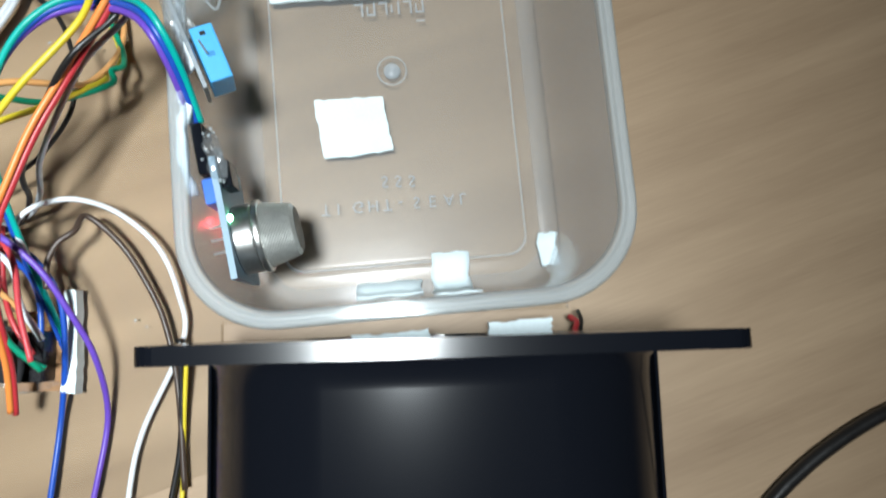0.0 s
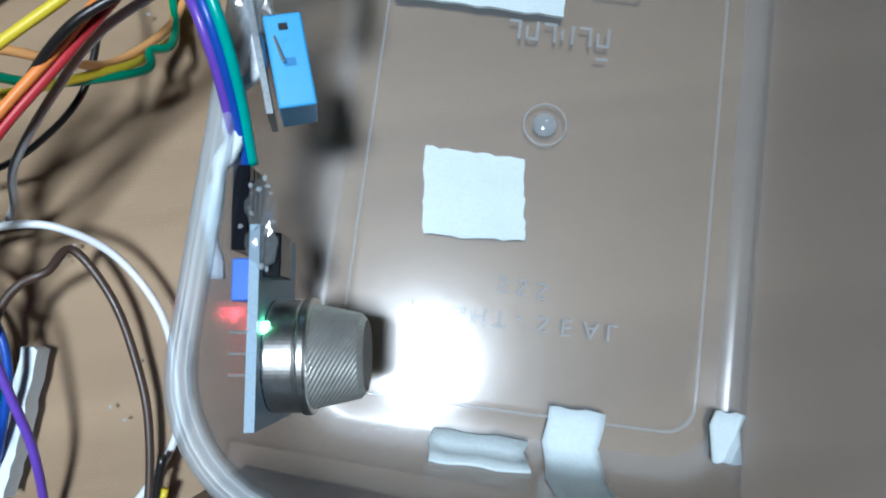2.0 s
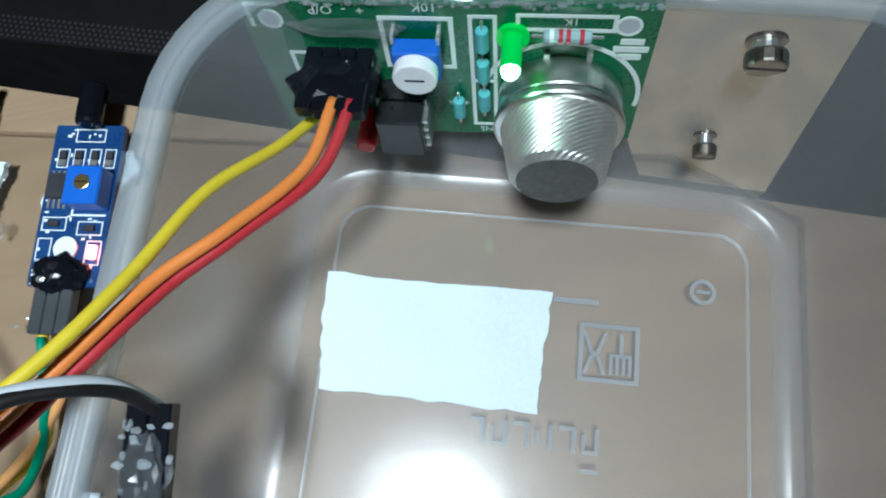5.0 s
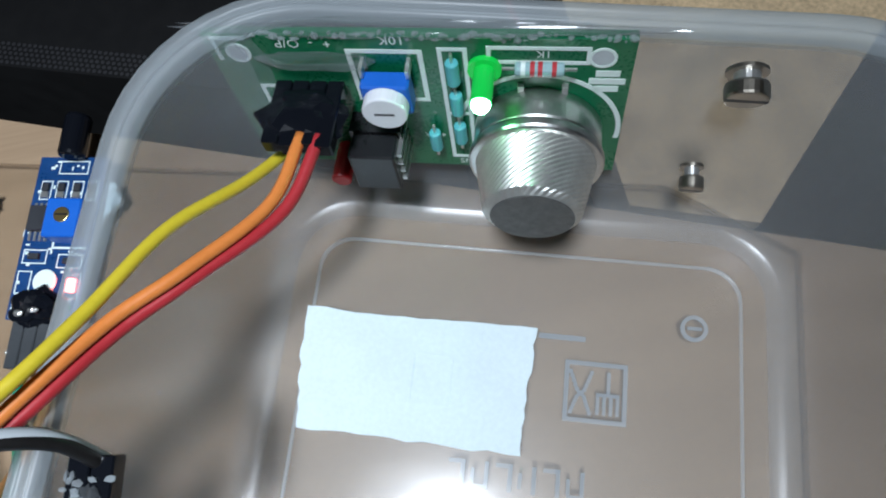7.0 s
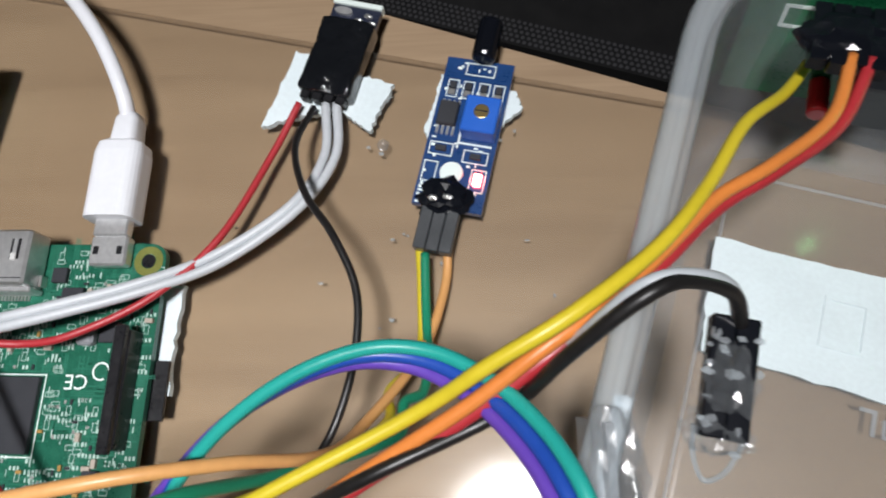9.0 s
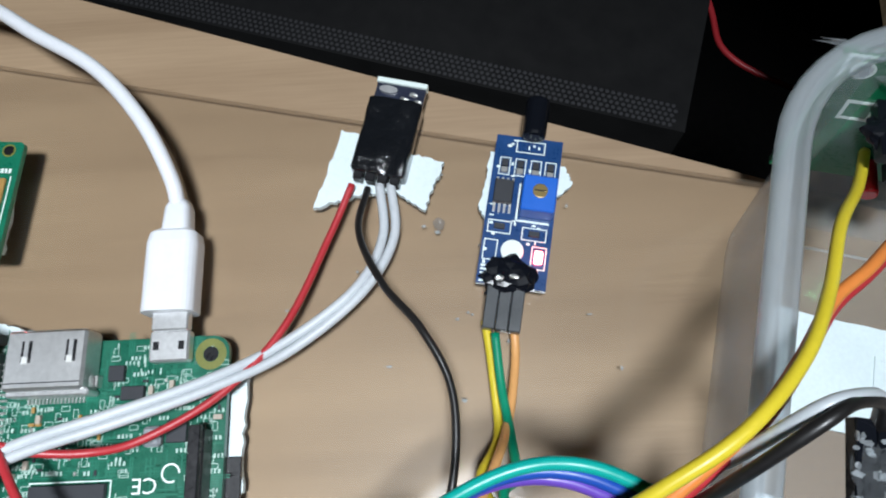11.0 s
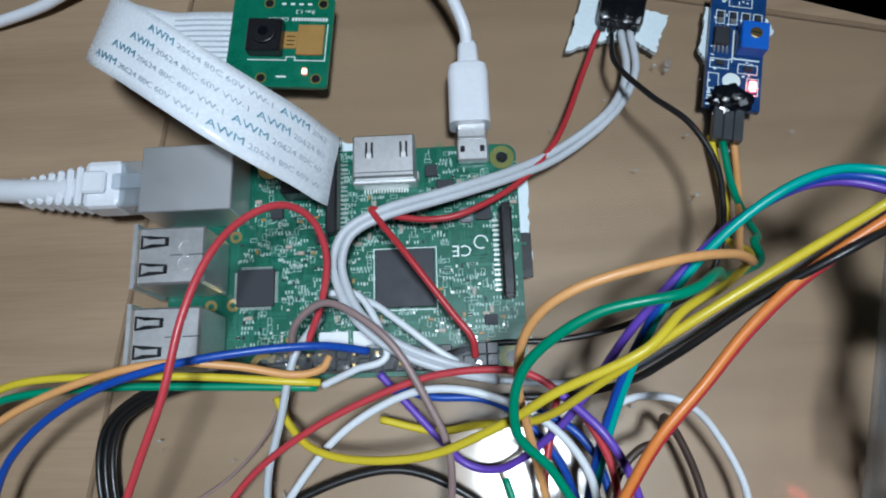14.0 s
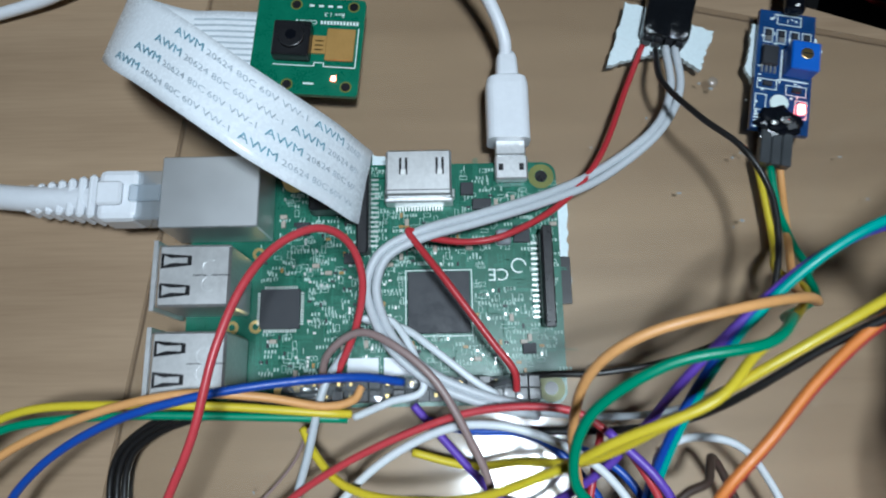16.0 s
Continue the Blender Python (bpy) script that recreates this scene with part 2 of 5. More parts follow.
def box_bm(x0, x1, y0, y1, z0, z1, bevel=0.0, bm=None, seg=1):
    """A block in millimetres."""
    own = bmesh.new()
    bmesh.ops.create_cube(own, size=1)
    bmesh.ops.scale(own, vec=((x1 - x0) * MM, (y1 - y0) * MM, (z1 - z0) * MM), verts=own.verts)
    bmesh.ops.translate(own, vec=((x0 + x1) / 2 * MM, (y0 + y1) / 2 * MM, (z0 + z1) / 2 * MM), verts=own.verts)
    if bevel:
        bmesh.ops.bevel(own, geom=own.edges[:], offset=bevel * MM, segments=seg, profile=0.5, affect="EDGES")
    return join(bm, own)


def join(bm, own):
    if bm is None:
        return own
    me = bpy.data.meshes.new("tmp")
    own.to_mesh(me)
    own.free()
    bm.from_mesh(me)
    bpy.data.meshes.remove(me)
    return bm


def cyl_bm(x, y, z0, z1, r, n=24, r2=None, bm=None, bevel=0.0):
    own = bmesh.new()
    bmesh.ops.create_cone(own, cap_ends=True, segments=n, radius1=r * MM, radius2=(r if r2 is None else r2) * MM, depth=(z1 - z0) * MM)
    if bevel:
        rims = [e for e in own.edges if abs(e.verts[0].co.z - e.verts[1].co.z) < 1e-7]
        bmesh.ops.bevel(own, geom=rims, offset=bevel * MM, segments=2, profile=0.5, affect="EDGES")
    bmesh.ops.translate(own, vec=(x * MM, y * MM, (z0 + z1) / 2 * MM), verts=own.verts)
    return join(bm, own)


def plate_bm(points, z0, z1, bm=None, holes=()):
    """A flat plate with any outline (mm)."""
    own = bmesh.new()
    f = own.faces.new([own.verts.new((x * MM, y * MM, z0 * MM)) for x, y in points])
    up = bmesh.ops.extrude_face_region(own, geom=[f])
    bmesh.ops.translate(own, vec=(0, 0, (z1 - z0) * MM), verts=[v for v in up["geom"] if isinstance(v, bmesh.types.BMVert)])
    bmesh.ops.recalc_face_normals(own, faces=own.faces)
    return join(bm, own)


def round_rect(x0, x1, y0, y1, r, n=8):
    pts = []
    for cx, cy, a0 in ((x1 - r, y1 - r, 0), (x0 + r, y1 - r, 90), (x0 + r, y0 + r, 180), (x1 - r, y0 + r, 270)):
        for i in range(n + 1):
            a = radians(a0 + 90 * i / n)
            pts.append((cx + r * math.cos(a), cy + r * math.sin(a)))
    return pts


def loft_bm(rings, close=True, cap0=False, cap1=False):
    """Skin over rings of equal length, each a list of (x, y, z) in mm."""
    bm = bmesh.new()
    rows = [[bm.verts.new((x * MM, y * MM, z * MM)) for x, y, z in ring] for ring in rings]
    n = len(rows[0])
    for a, b in zip(rows, rows[1:]):
        for i in range(n if close else n - 1):
            bm.faces.new((a[i], a[(i + 1) % n], b[(i + 1) % n], b[i]))
    if cap0:
        bm.faces.new(rows[0][::-1])
    if cap1:
        bm.faces.new(rows[-1])
    return bm


def smooth_path(points, steps=10):
    """Catmull-Rom through the given points."""
    p = [Vector(q) for q in points]
    p = [p[0] * 2 - p[1]] + p + [p[-1] * 2 - p[-2]]
    out = []
    for i in range(1, len(p) - 2):
        for s in range(steps):
            t = s / steps
            a, b, c, d = p[i - 1], p[i], p[i + 1], p[i + 2]
            out.append(0.5 * ((2 * b) + (c - a) * t + (2 * a - 5 * b + 4 * c - d) * t * t + (3 * b - a - 3 * c + d) * t ** 3))
    out.append(p[-2])
    return out


def tube_bm(points, r, n=8, steps=10, bm=None):
    """A round cable through points (mm)."""
    line = smooth_path(points, steps)
    own = bmesh.new()
    rows = []
    side = Vector((0, 0, 1))
    for i, q in enumerate(line):
        t = (line[min(i + 1, len(line) - 1)] - line[max(i - 1, 0)]).normalized()
        side = (side - t * side.dot(t))
        side = side.normalized() if side.length > 1e-4 else t.orthogonal().normalized()
        up = t.cross(side)
        rows.append([own.verts.new((q + (side * math.cos(2 * math.pi * k / n) + up * math.sin(2 * math.pi * k / n)) * r) * MM) for k in range(n)])
    for a, b in zip(rows, rows[1:]):
        for k in range(n):
            own.faces.new((a[k], a[(k + 1) % n], b[(k + 1) % n], b[k]))
    own.faces.new(rows[0][::-1])
    own.faces.new(rows[-1])
    return join(bm, own)


# ---- setting ----
def table():
    top = [(-900, 394.5), (-17.9, 76.0), (101, 33), (420, -82), (420, -700), (-900, -700)]
    ob = part("table", plate_bm(top, -25, 0), WOOD)
    tagged(ob, "light brown wood-grain laminate table top", "table", kind="structure")


def room():
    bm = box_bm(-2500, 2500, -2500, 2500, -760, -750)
    tagged(part("floor", bm, DARK), "floor coloured near-black in place of unlit darkness", "floor", kind="structure")
    # unseen pale walls and ceiling, added to throw some light back
    for name, x0, x1, y0, y1 in (("wall_north", -2500, 2500, 2500, 2600), ("wall_south", -2500, 2500, -2600, -2500), ("wall_east", 2500, 2600, -2600, 2600), ("wall_west", -2600, -2500, -2600, 2600)):
        tagged(part(name, box_bm(x0, x1, y0, y1, -760, 1800), PLASTER), "unseen pale room wall added to bounce light", "wall", kind="structure")
    tagged(part("ceiling", box_bm(-2600, 2600, -2600, 2600, 1800, 1900), PLASTER), "unseen pale ceiling added to bounce light", "ceiling", kind="structure")


def acrylic_sheet():
    pts = [(-84, 72), (172, 13), (192, -4), (153.6, -143), (52, -110), (40, -150), (-112, -150)]
    ob = part("acrylic_sheet", plate_bm(pts, 0.2, 3.0), ACRYLIC)
    ob.data.materials.append(ACRYLIC_EDGE)
    for p in ob.data.polygons:
        if abs(p.normal.z) < 0.5:
            p.material_index = 1
    tagged(ob, "clear acrylic sheet lying on the wooden table", "acrylic sheet")


U0, U1, V0, V1 = 82.3, 196.5, -96.0, 63.5


def text_bm(words, size, depth=0.0):
    """Letters of the built-in font as a flat mesh, size in mm, starting at the origin."""
    cu = bpy.data.curves.new("letters", "FONT")
    cu.body, cu.size, cu.extrude, cu.resolution_u = words, size * MM, depth * MM, 2
    ob = new("letters", cu)
    me = bpy.data.meshes.new_from_object(ob.evaluated_get(bpy.context.evaluated_depsgraph_get()))
    bm = bmesh.new()
    bm.from_mesh(me)
    bpy.data.objects.remove(ob)
    bpy.data.curves.remove(cu)
    bpy.data.meshes.remove(me)
    return bm


def moved(bm, m):
    bmesh.ops.transform(bm, matrix=m, verts=bm.verts)
    return bm


def mm(x, y, z, rx=0, ry=0, rz=0):
    return pose(x * MM, y * MM, z * MM, rx, ry, rz)


def frame_bm(x0, x1, y0, y1, w, z0, z1, bm=None):
    """A rectangular outline of line width w."""
    for a in ((x0, x1, y0, y0 + w), (x0, x1, y1 - w, y1), (x0, x0 + w, y0 + w, y1 - w), (x1 - w, x1, y0 + w, y1 - w)):
        bm = box_bm(*a, z0, z1, bm=bm)
    return bm


def arc_bm(cx, cy, r, w, a0, a1, z0, z1, n=24, bm=None):
    own = bmesh.new()
    rows = []
    for i in range(n + 1):
        a = radians(a0 + (a1 - a0) * i / n)
        rows.append([own.verts.new(((cx + q * math.cos(a)) * MM, (cy + q * math.sin(a)) * MM, z * MM)) for q, z in ((r, z0), (r + w, z0), (r + w, z1), (r, z1))])
    for p, q in zip(rows, rows[1:]):
        for k in range(4):
            own.faces.new((p[k], p[(k + 1) % 4], q[(k + 1) % 4], q[k]))
    own.faces.new(rows[0])
    own.faces.new(rows[-1][::-1])
    bmesh.ops.recalc_face_normals(own, faces=own.faces)
    return join(bm, own)


def blob_bm(x, y, z, rx, ry, rz, rough=0.25, seed=1, sub=3, bm=None):
    """A lump of set glue."""
    own = bmesh.new()
    bmesh.ops.create_icosphere(own, subdivisions=sub, radius=1)
    for v in own.verts:
        k = 1 + rough * noise.noise(v.co * 1.7 + Vector((seed * 3.1, 0, 0))) + rough * 0.5 * noise.noise(v.co * 4.5 + Vector((0, seed * 2.3, 0)))
        v.co = Vector((v.co.x * rx * k, v.co.y * ry * k, v.co.z * rz * k)) * MM
    bmesh.ops.translate(own, vec=(x * MM, y * MM, z * MM), verts=own.verts)
    return join(bm, own)


def torn_patch(corners, z, thick, seed, n=14, wave=0.35, lift=0.0):
    """A hand-cut piece of foam tape: uneven edges, thick."""
    rnd = random.Random(seed)
    pts = []
    for (x0, y0), (x1, y1) in zip(corners, corners[1:] + corners[:1]):
        bow = rnd.uniform(-0.6, 0.6)
        length = math.hypot(x1 - x0, y1 - y0)
        nx, ny = -(y1 - y0) / length, (x1 - x0) / length
        for i in range(n):
            t = i / n
            k = bow * math.sin(math.pi * t) + (rnd.uniform(-wave, wave) if i else 0)
            pts.append((x0 + (x1 - x0) * t + nx * k, y0 + (y1 - y0) * t + ny * k))
    return plate_bm(pts, z, z + thick)


def storage_box():
    root = thing("plastic_box", mm(0, 0, 0, 0, 0, BOX_TURN), "clear rectangular plastic food box, open, with frosted rim", "box")

    FOOT, RIDGE = (9.7, 13.0, 8.0, 12.0), (18.2, 21.5, 17.4, 21.0)

    def outline(sides, z, r):
        l, e, b, t = sides
        return [(x, y, z) for x, y in round_rect(U0 + l, U1 - e, V0 + b, V1 - t, r, 10)]

    def ring(d, z):
        return outline((d, d, d, d), z, 24.0 - d * 0.7)

    def between(a, b, k, z, r, grow=0.0):
        return outline([p + (q - p) * k + grow for p, q in zip(a, b)], z, r)
    top = (4.6, 4.6, 4.6, 4.6)
    # walls slope in to a rounded foot, a shallow channel, then the raised middle of the base
    inner = [ring(4.2, 49), ring(4.6, 46)]
    inner += [between(top, FOOT, k, z, r) for k, z, r in ((0.1, 43.5, 20.6), (0.35, 31, 19.2), (0.62, 18, 17.6), (0.82, 9.5, 16.2), (0.93, 6.4, 15.0))]
    inner += [between(FOOT, RIDGE, k, z, r) for k, z, r in ((0.05, 5.0, 13.6), (0.2, 4.35, 12.2), (0.5, 4.2, 10.0), (0.8, 4.2, 7.6), (0.92, 4.35, 6.6), (0.97, 4.8, 6.2))]
    inner += [outline(RIDGE, 5.0, 6.0), outline([q + 1.5 for q in RIDGE], 5.0, 5.0)]
    part("inner_wall", loft_bm(inner[::-1], cap0=True), BOX_CLEAR, root, smooth=True).visible_shadow = False
    # the outer face of the walls, a sheet's thickness away, down to the foot
    outer = [between(top, FOOT, k, z, r, -1.1) for k, z, r in ((0.0, 45.8, 21.6), (0.1, 43.3, 21.3), (0.35, 30.8, 19.9), (0.62, 17.6, 18.3), (0.82, 8.9, 16.9), (0.93, 5.4, 15.7))]
    outer += [between(FOOT, RIDGE, k, z, r, -0.6) for k, z, r in ((0.05, 3.8, 14.2), (0.2, 3.0, 12.8), (0.5, 2.9, 10.6))]
    part("outer_wall", loft_bm(outer[::-1]), BOX_CLEAR, root, smooth=True).visible_shadow = False
    rim = [ring(3.3, 46.5), ring(1.2, 46.2), ring(0.3, 46.6), ring(0, 47.6), ring(0.3, 48.8), ring(1.0, 49.6), ring(1.8, 49.3), ring(2.4, 48.9), ring(3.0, 49.7), ring(3.8, 50.0), ring(4.3, 49.4), ring(4.4, 47)]
    part("rim", loft_bm(rim), BOX_RIM, root, "frosted whitish rim", smooth=True).visible_shadow = False
    for sides, z, w, r in ((RIDGE, 5.0, 0.35, 6.0),):
        bead = [outline([q + o * w for q in sides], z + h, r) for o, h in ((-1.0, -0.25), (-0.5, 0.2), (0.0, 0.3), (0.5, 0.2), (1.0, -0.1))]
        part("base_ridge", loft_bm(bead), EMBOSS, root, smooth=True).visible_shadow = False
    # raised marks moulded into the base
    mark = frame_bm(145.8, 156.3, 13.9, 24.1, 0.75, 5.0, 5.4)
    for k in range(4):
        mark = box_bm(151.2 + k * 1.1, 151.75 + k * 1.1, 15.4, 18.6, 5, 5.35, bm=mark)
    mark = box_bm(151.2, 155.05, 18.4, 19.0, 5, 5.35, bm=mark)
    mark = box_bm(152.9, 153.5, 19.0, 22.6, 5, 5.35, bm=mark)
    mark = box_bm(148.0, 149.2, 18.2, 19.2, 5, 5.35, bm=mark)
    for sx in (-1, 1):
        for y0, y1, x0, x1 in ((15.2, 18.4, 1.7, 0.5), (19.0, 22.6, 0.5, 1.9)):
            n = 5
            for k in range(n):
                xm = 148.6 + sx * (x0 + (x1 - x0) * (k + 0.5) / n)
                mark = box_bm(xm - 0.32, xm + 0.32, y0 + (y1 - y0) * k / n, y0 + (y1 - y0) * (k + 1) / n, 5, 5.35, bm=mark)
    part("moulded_symbol", mark, EMBOSS, root)
    part("moulded_symbol", frame_bm(119.4, 126.8, 14.0, 23.2, 0.7, 6.0, 6.2), TAPE, root)
    flip = Matrix.Diagonal((1, -1, 1, 1))
    for k in range(3):
        part("moulded_letter", moved(text_bm("S", 5.4, 0.12), mm(131.6 + k * 4.2, -50.9 - k * 0.2, 5.12) @ flip), EMBOSS, root)
    for k, letter in enumerate("TIGHT-SEAL"):
        part("moulded_letter", moved(text_bm(letter, 5.2, 0.12), mm(112.5 + k * 4.75, -58.3, 5.12) @ flip), EMBOSS, root)
    for i in range(6):
        x = 150 - i * 3.9
        bars = box_bm(x - 0.7, x, 1.6, 6.0, 5.0, 5.25)
        if i != 2:
            bars = box_bm(x - 2.8, x - 0.7, 5.3 if i % 2 else 1.6, 6.0 if i % 2 else 2.3, 5.0, 5.25, bm=bars)
        if i % 2 == 0:
            bars = box_bm(x - 2.9, x - 2.3, 2.3, 4.8, 5.0, 5.25, bm=bars)
        part("moulded_bar", bars, EMBOSS, root)
    part("moulded_bar", box_bm(147.2, 150.0, -1.4, -0.7, 5, 5.22), EMBOSS, root)
    part("moulded_bar", box_bm(141, 149, 27.4, 28.3, 5, 5.22), EMBOSS, root)
    dome = bmesh.new()
    bmesh.ops.create_uvsphere(dome, u_segments=24, v_segments=12, radius=1)
    moved(dome, mm(138, -17.1, 5.0) @ Matrix.Diagonal((0.0027, 0.0027, 0.0011, 1)))
    part("moulded_dome", dome, EMBOSS, root, smooth=True)
    part("moulded_ring", arc_bm(138, -17.1, 4.4, 0.4, 0, 360, 5.0, 5.25, 32), EMBOSS, root)
    ringmark = arc_bm(167.1, 31.5, 1.6, 0.7, 0, 360, 5.0, 5.4, 28)
    ringmark = box_bm(166.0, 168.4, 31.2, 31.8, 5, 5.3, bm=ringmark)
    part("moulded_ring", ringmark, EMBOSS, root)
    return root


def foam_patches():
    turn = mm(0, 0, 0, 0, 0, BOX_TURN)

    def patch(corners, z, thick, seed, label, m=turn, lift=0.0, wave=0.3):
        ob = part("foam_tape", torn_patch(corners, z, thick, seed, wave=wave), TAPE)
        ob.matrix_world = m
        tagged(ob, label, "foam tape", "foam tape pieces")
    patch([(99.7, 29.0), (101.2, 7.9), (139.4, 7.4), (140.7, 28.9)], 5.06, 0.9, 3, "large pale blue-white foam tape piece in the box")
    patch([(113.0, -25.0), (115.0, -44.1), (136.4, -42.9), (134.4, -25.5)], 5.06, 0.9, 4, "small pale blue-white foam tape piece in the box")
    flat = Matrix.Identity(4)
    patch([(20.8, 44.3), (14.9, 26.4), (24, 28.8), (32, 29.8), (38.1, 24.7), (42.6, 35.4), (33, 38)], 3.02, 1.4, 5, "torn white foam tape under a small module", flat)
    patch([(52.5, 37.5), (49.2, 25.3), (51, 20), (62, 22), (69, 29), (67.8, 33)], 3.02, 1.2, 6, "torn white foam tape under the blue module", flat)
    patch([(-1, -7), (3.0, -7.6), (2.8, -29), (-1, -28)], 3.02, 1.5, 7, "white foam tape under the circuit board", flat)
    patch([(-48, 5), (-38, 2.5), (-38, -4), (-48, -4)], 3.02, 1.5, 17, "white foam tape under the circuit board", flat)
    patch([(-70, 41), (-50, 39), (-50, 20), (-69, 21)], 3.02, 5.4, 18, "white foam pad under the camera board", flat)
    # strips stuck across the near end wall
    def strip(u0, u1, zs, label, dv=0.0, dz=0.0):
        bm = bmesh.new()
        rows = []
        prof = [(-76.3, 5.2), (-79.5, 4.6), (-84.0, 4.5), (-86.6, 5.4), (-88.2, 8.5), (-88.9, 14), (-90.2, 28), (-91.0, 39)]
        prof = prof[zs[0]:zs[1]]
        for k, (v, z) in enumerate(prof):
            w = 0.5 * math.sin(k * 2.1 + u0)
            rows.append([bm.verts.new(((u0 + (u1 - u0) * i / 6 + w) * MM, (v + dv + 0.25 * math.sin(i * 1.9 + k)) * MM, (z + dz + 0.35) * MM)) for i in range(7)])
        for a, b in zip(rows, rows[1:]):
            for i in range(6):
                bm.faces.new((a[i], a[i + 1], b[i + 1], b[i]))
        bm.normal_update()
        bmesh.ops.solidify(bm, geom=bm.faces[:], thickness=0.6 * MM)
        ob = part("foam_tape", bm, TAPE, smooth=True)
        ob.matrix_world = turn
        tagged(ob, label, "foam tape", "foam tape pieces")
    strip(145, 156.5, (0, 8), "white foam tape strip bent up the box end")
    strip(121.8, 141.5, (2, 6), "wide white foam tape strip on the box end")
    strip(178.4, 184.4, (0, 4), "short white foam tape piece in the box corner", 3.4, 0.4)
    # a wad between box and fan
    ob = part("foam_tape", torn_patch([(158, -99), (175, -99), (175, -110), (158, -109)], 30, 3, 12), TAPE)
    ob.matrix_world = turn
    tagged(ob, "white foam tape bridging box and fan", "foam tape", "foam tape pieces")
    ob = part("foam_tape", torn_patch([(122, -99), (142, -99), (142, -107), (122, -106)], 34, 3, 14), TAPE)
    ob.matrix_world = turn
    tagged(ob, "white foam tape bridging box and fan", "foam tape", "foam tape pieces")


# ---- gas sensors ----
def gas_head(parent, lens=1.0):
    """The round can: axis along local z from 0 up."""
    part("can_base", cyl_bm(0, 0, 0, 5.2, 9.3, 90, bevel=0.5), CAN_STEEL, parent, "dark steel can")
    part("collar", cyl_bm(0, 0, 5.2, 7.0, 9.7, 90, bevel=0.5), CAN_STEEL, parent)
    rings = []
    for i in range(23):
        z = 7.0 + i * 0.36
        r = 8.6 - (z - 7.0) * 0.22 - (0.35 if i == 22 else 0)
        rings.append([((r + (0.11 if (i + k) % 2 else -0.05)) * math.cos(math.pi * k / 40), (r + (0.11 if (i + k) % 2 else -0.05)) * math.sin(math.pi * k / 40), z) for k in range(80)])
    rings.append([(6.0 * math.cos(math.pi * k / 40), 6.0 * math.sin(math.pi * k / 40), 15.4) for k in range(80)])
    part("mesh_cap", loft_bm(rings, cap1=True), MESH, parent, "steel gauze cap")
    part("cap_end", cyl_bm(0, 0, 15.4, 15.55, 5.9, 40), CAP_END, parent)


def resistor(x, y, z, length, turn, parent, mat=None):
    r = part("resistor", moved(cyl_bm(0, 0, -length / 2, length / 2, 0.95, 12, bevel=0.3), mm(x, y, z, 90, 0, turn)), mat or CERAMIC, parent)
    part("lead", moved(cyl_bm(0, 0, -length / 2 - 1.6, length / 2 + 1.6, 0.25, 6), mm(x, y, z, 90, 0, turn)), SOLDER, r)


def dupont(name, n, m, parent=None, length=14.0, mat=None):
    """A row of black jumper housings, along local -y."""
    made = []
    for i in range(n):
        bm = box_bm(-1.22 + i * 2.54, 1.22 + i * 2.54, -length, 0, -1.25, 1.25, 0.18)
        bm = box_bm(-0.5 + i * 2.54, 0.5 + i * 2.54, -length * 0.75, -length * 0.5, 1.25, 1.4, bm=bm)
        ob = part(name, bm, mat or BLACK, parent)
        ob.matrix_basis = m
        made.append(ob)
    return made


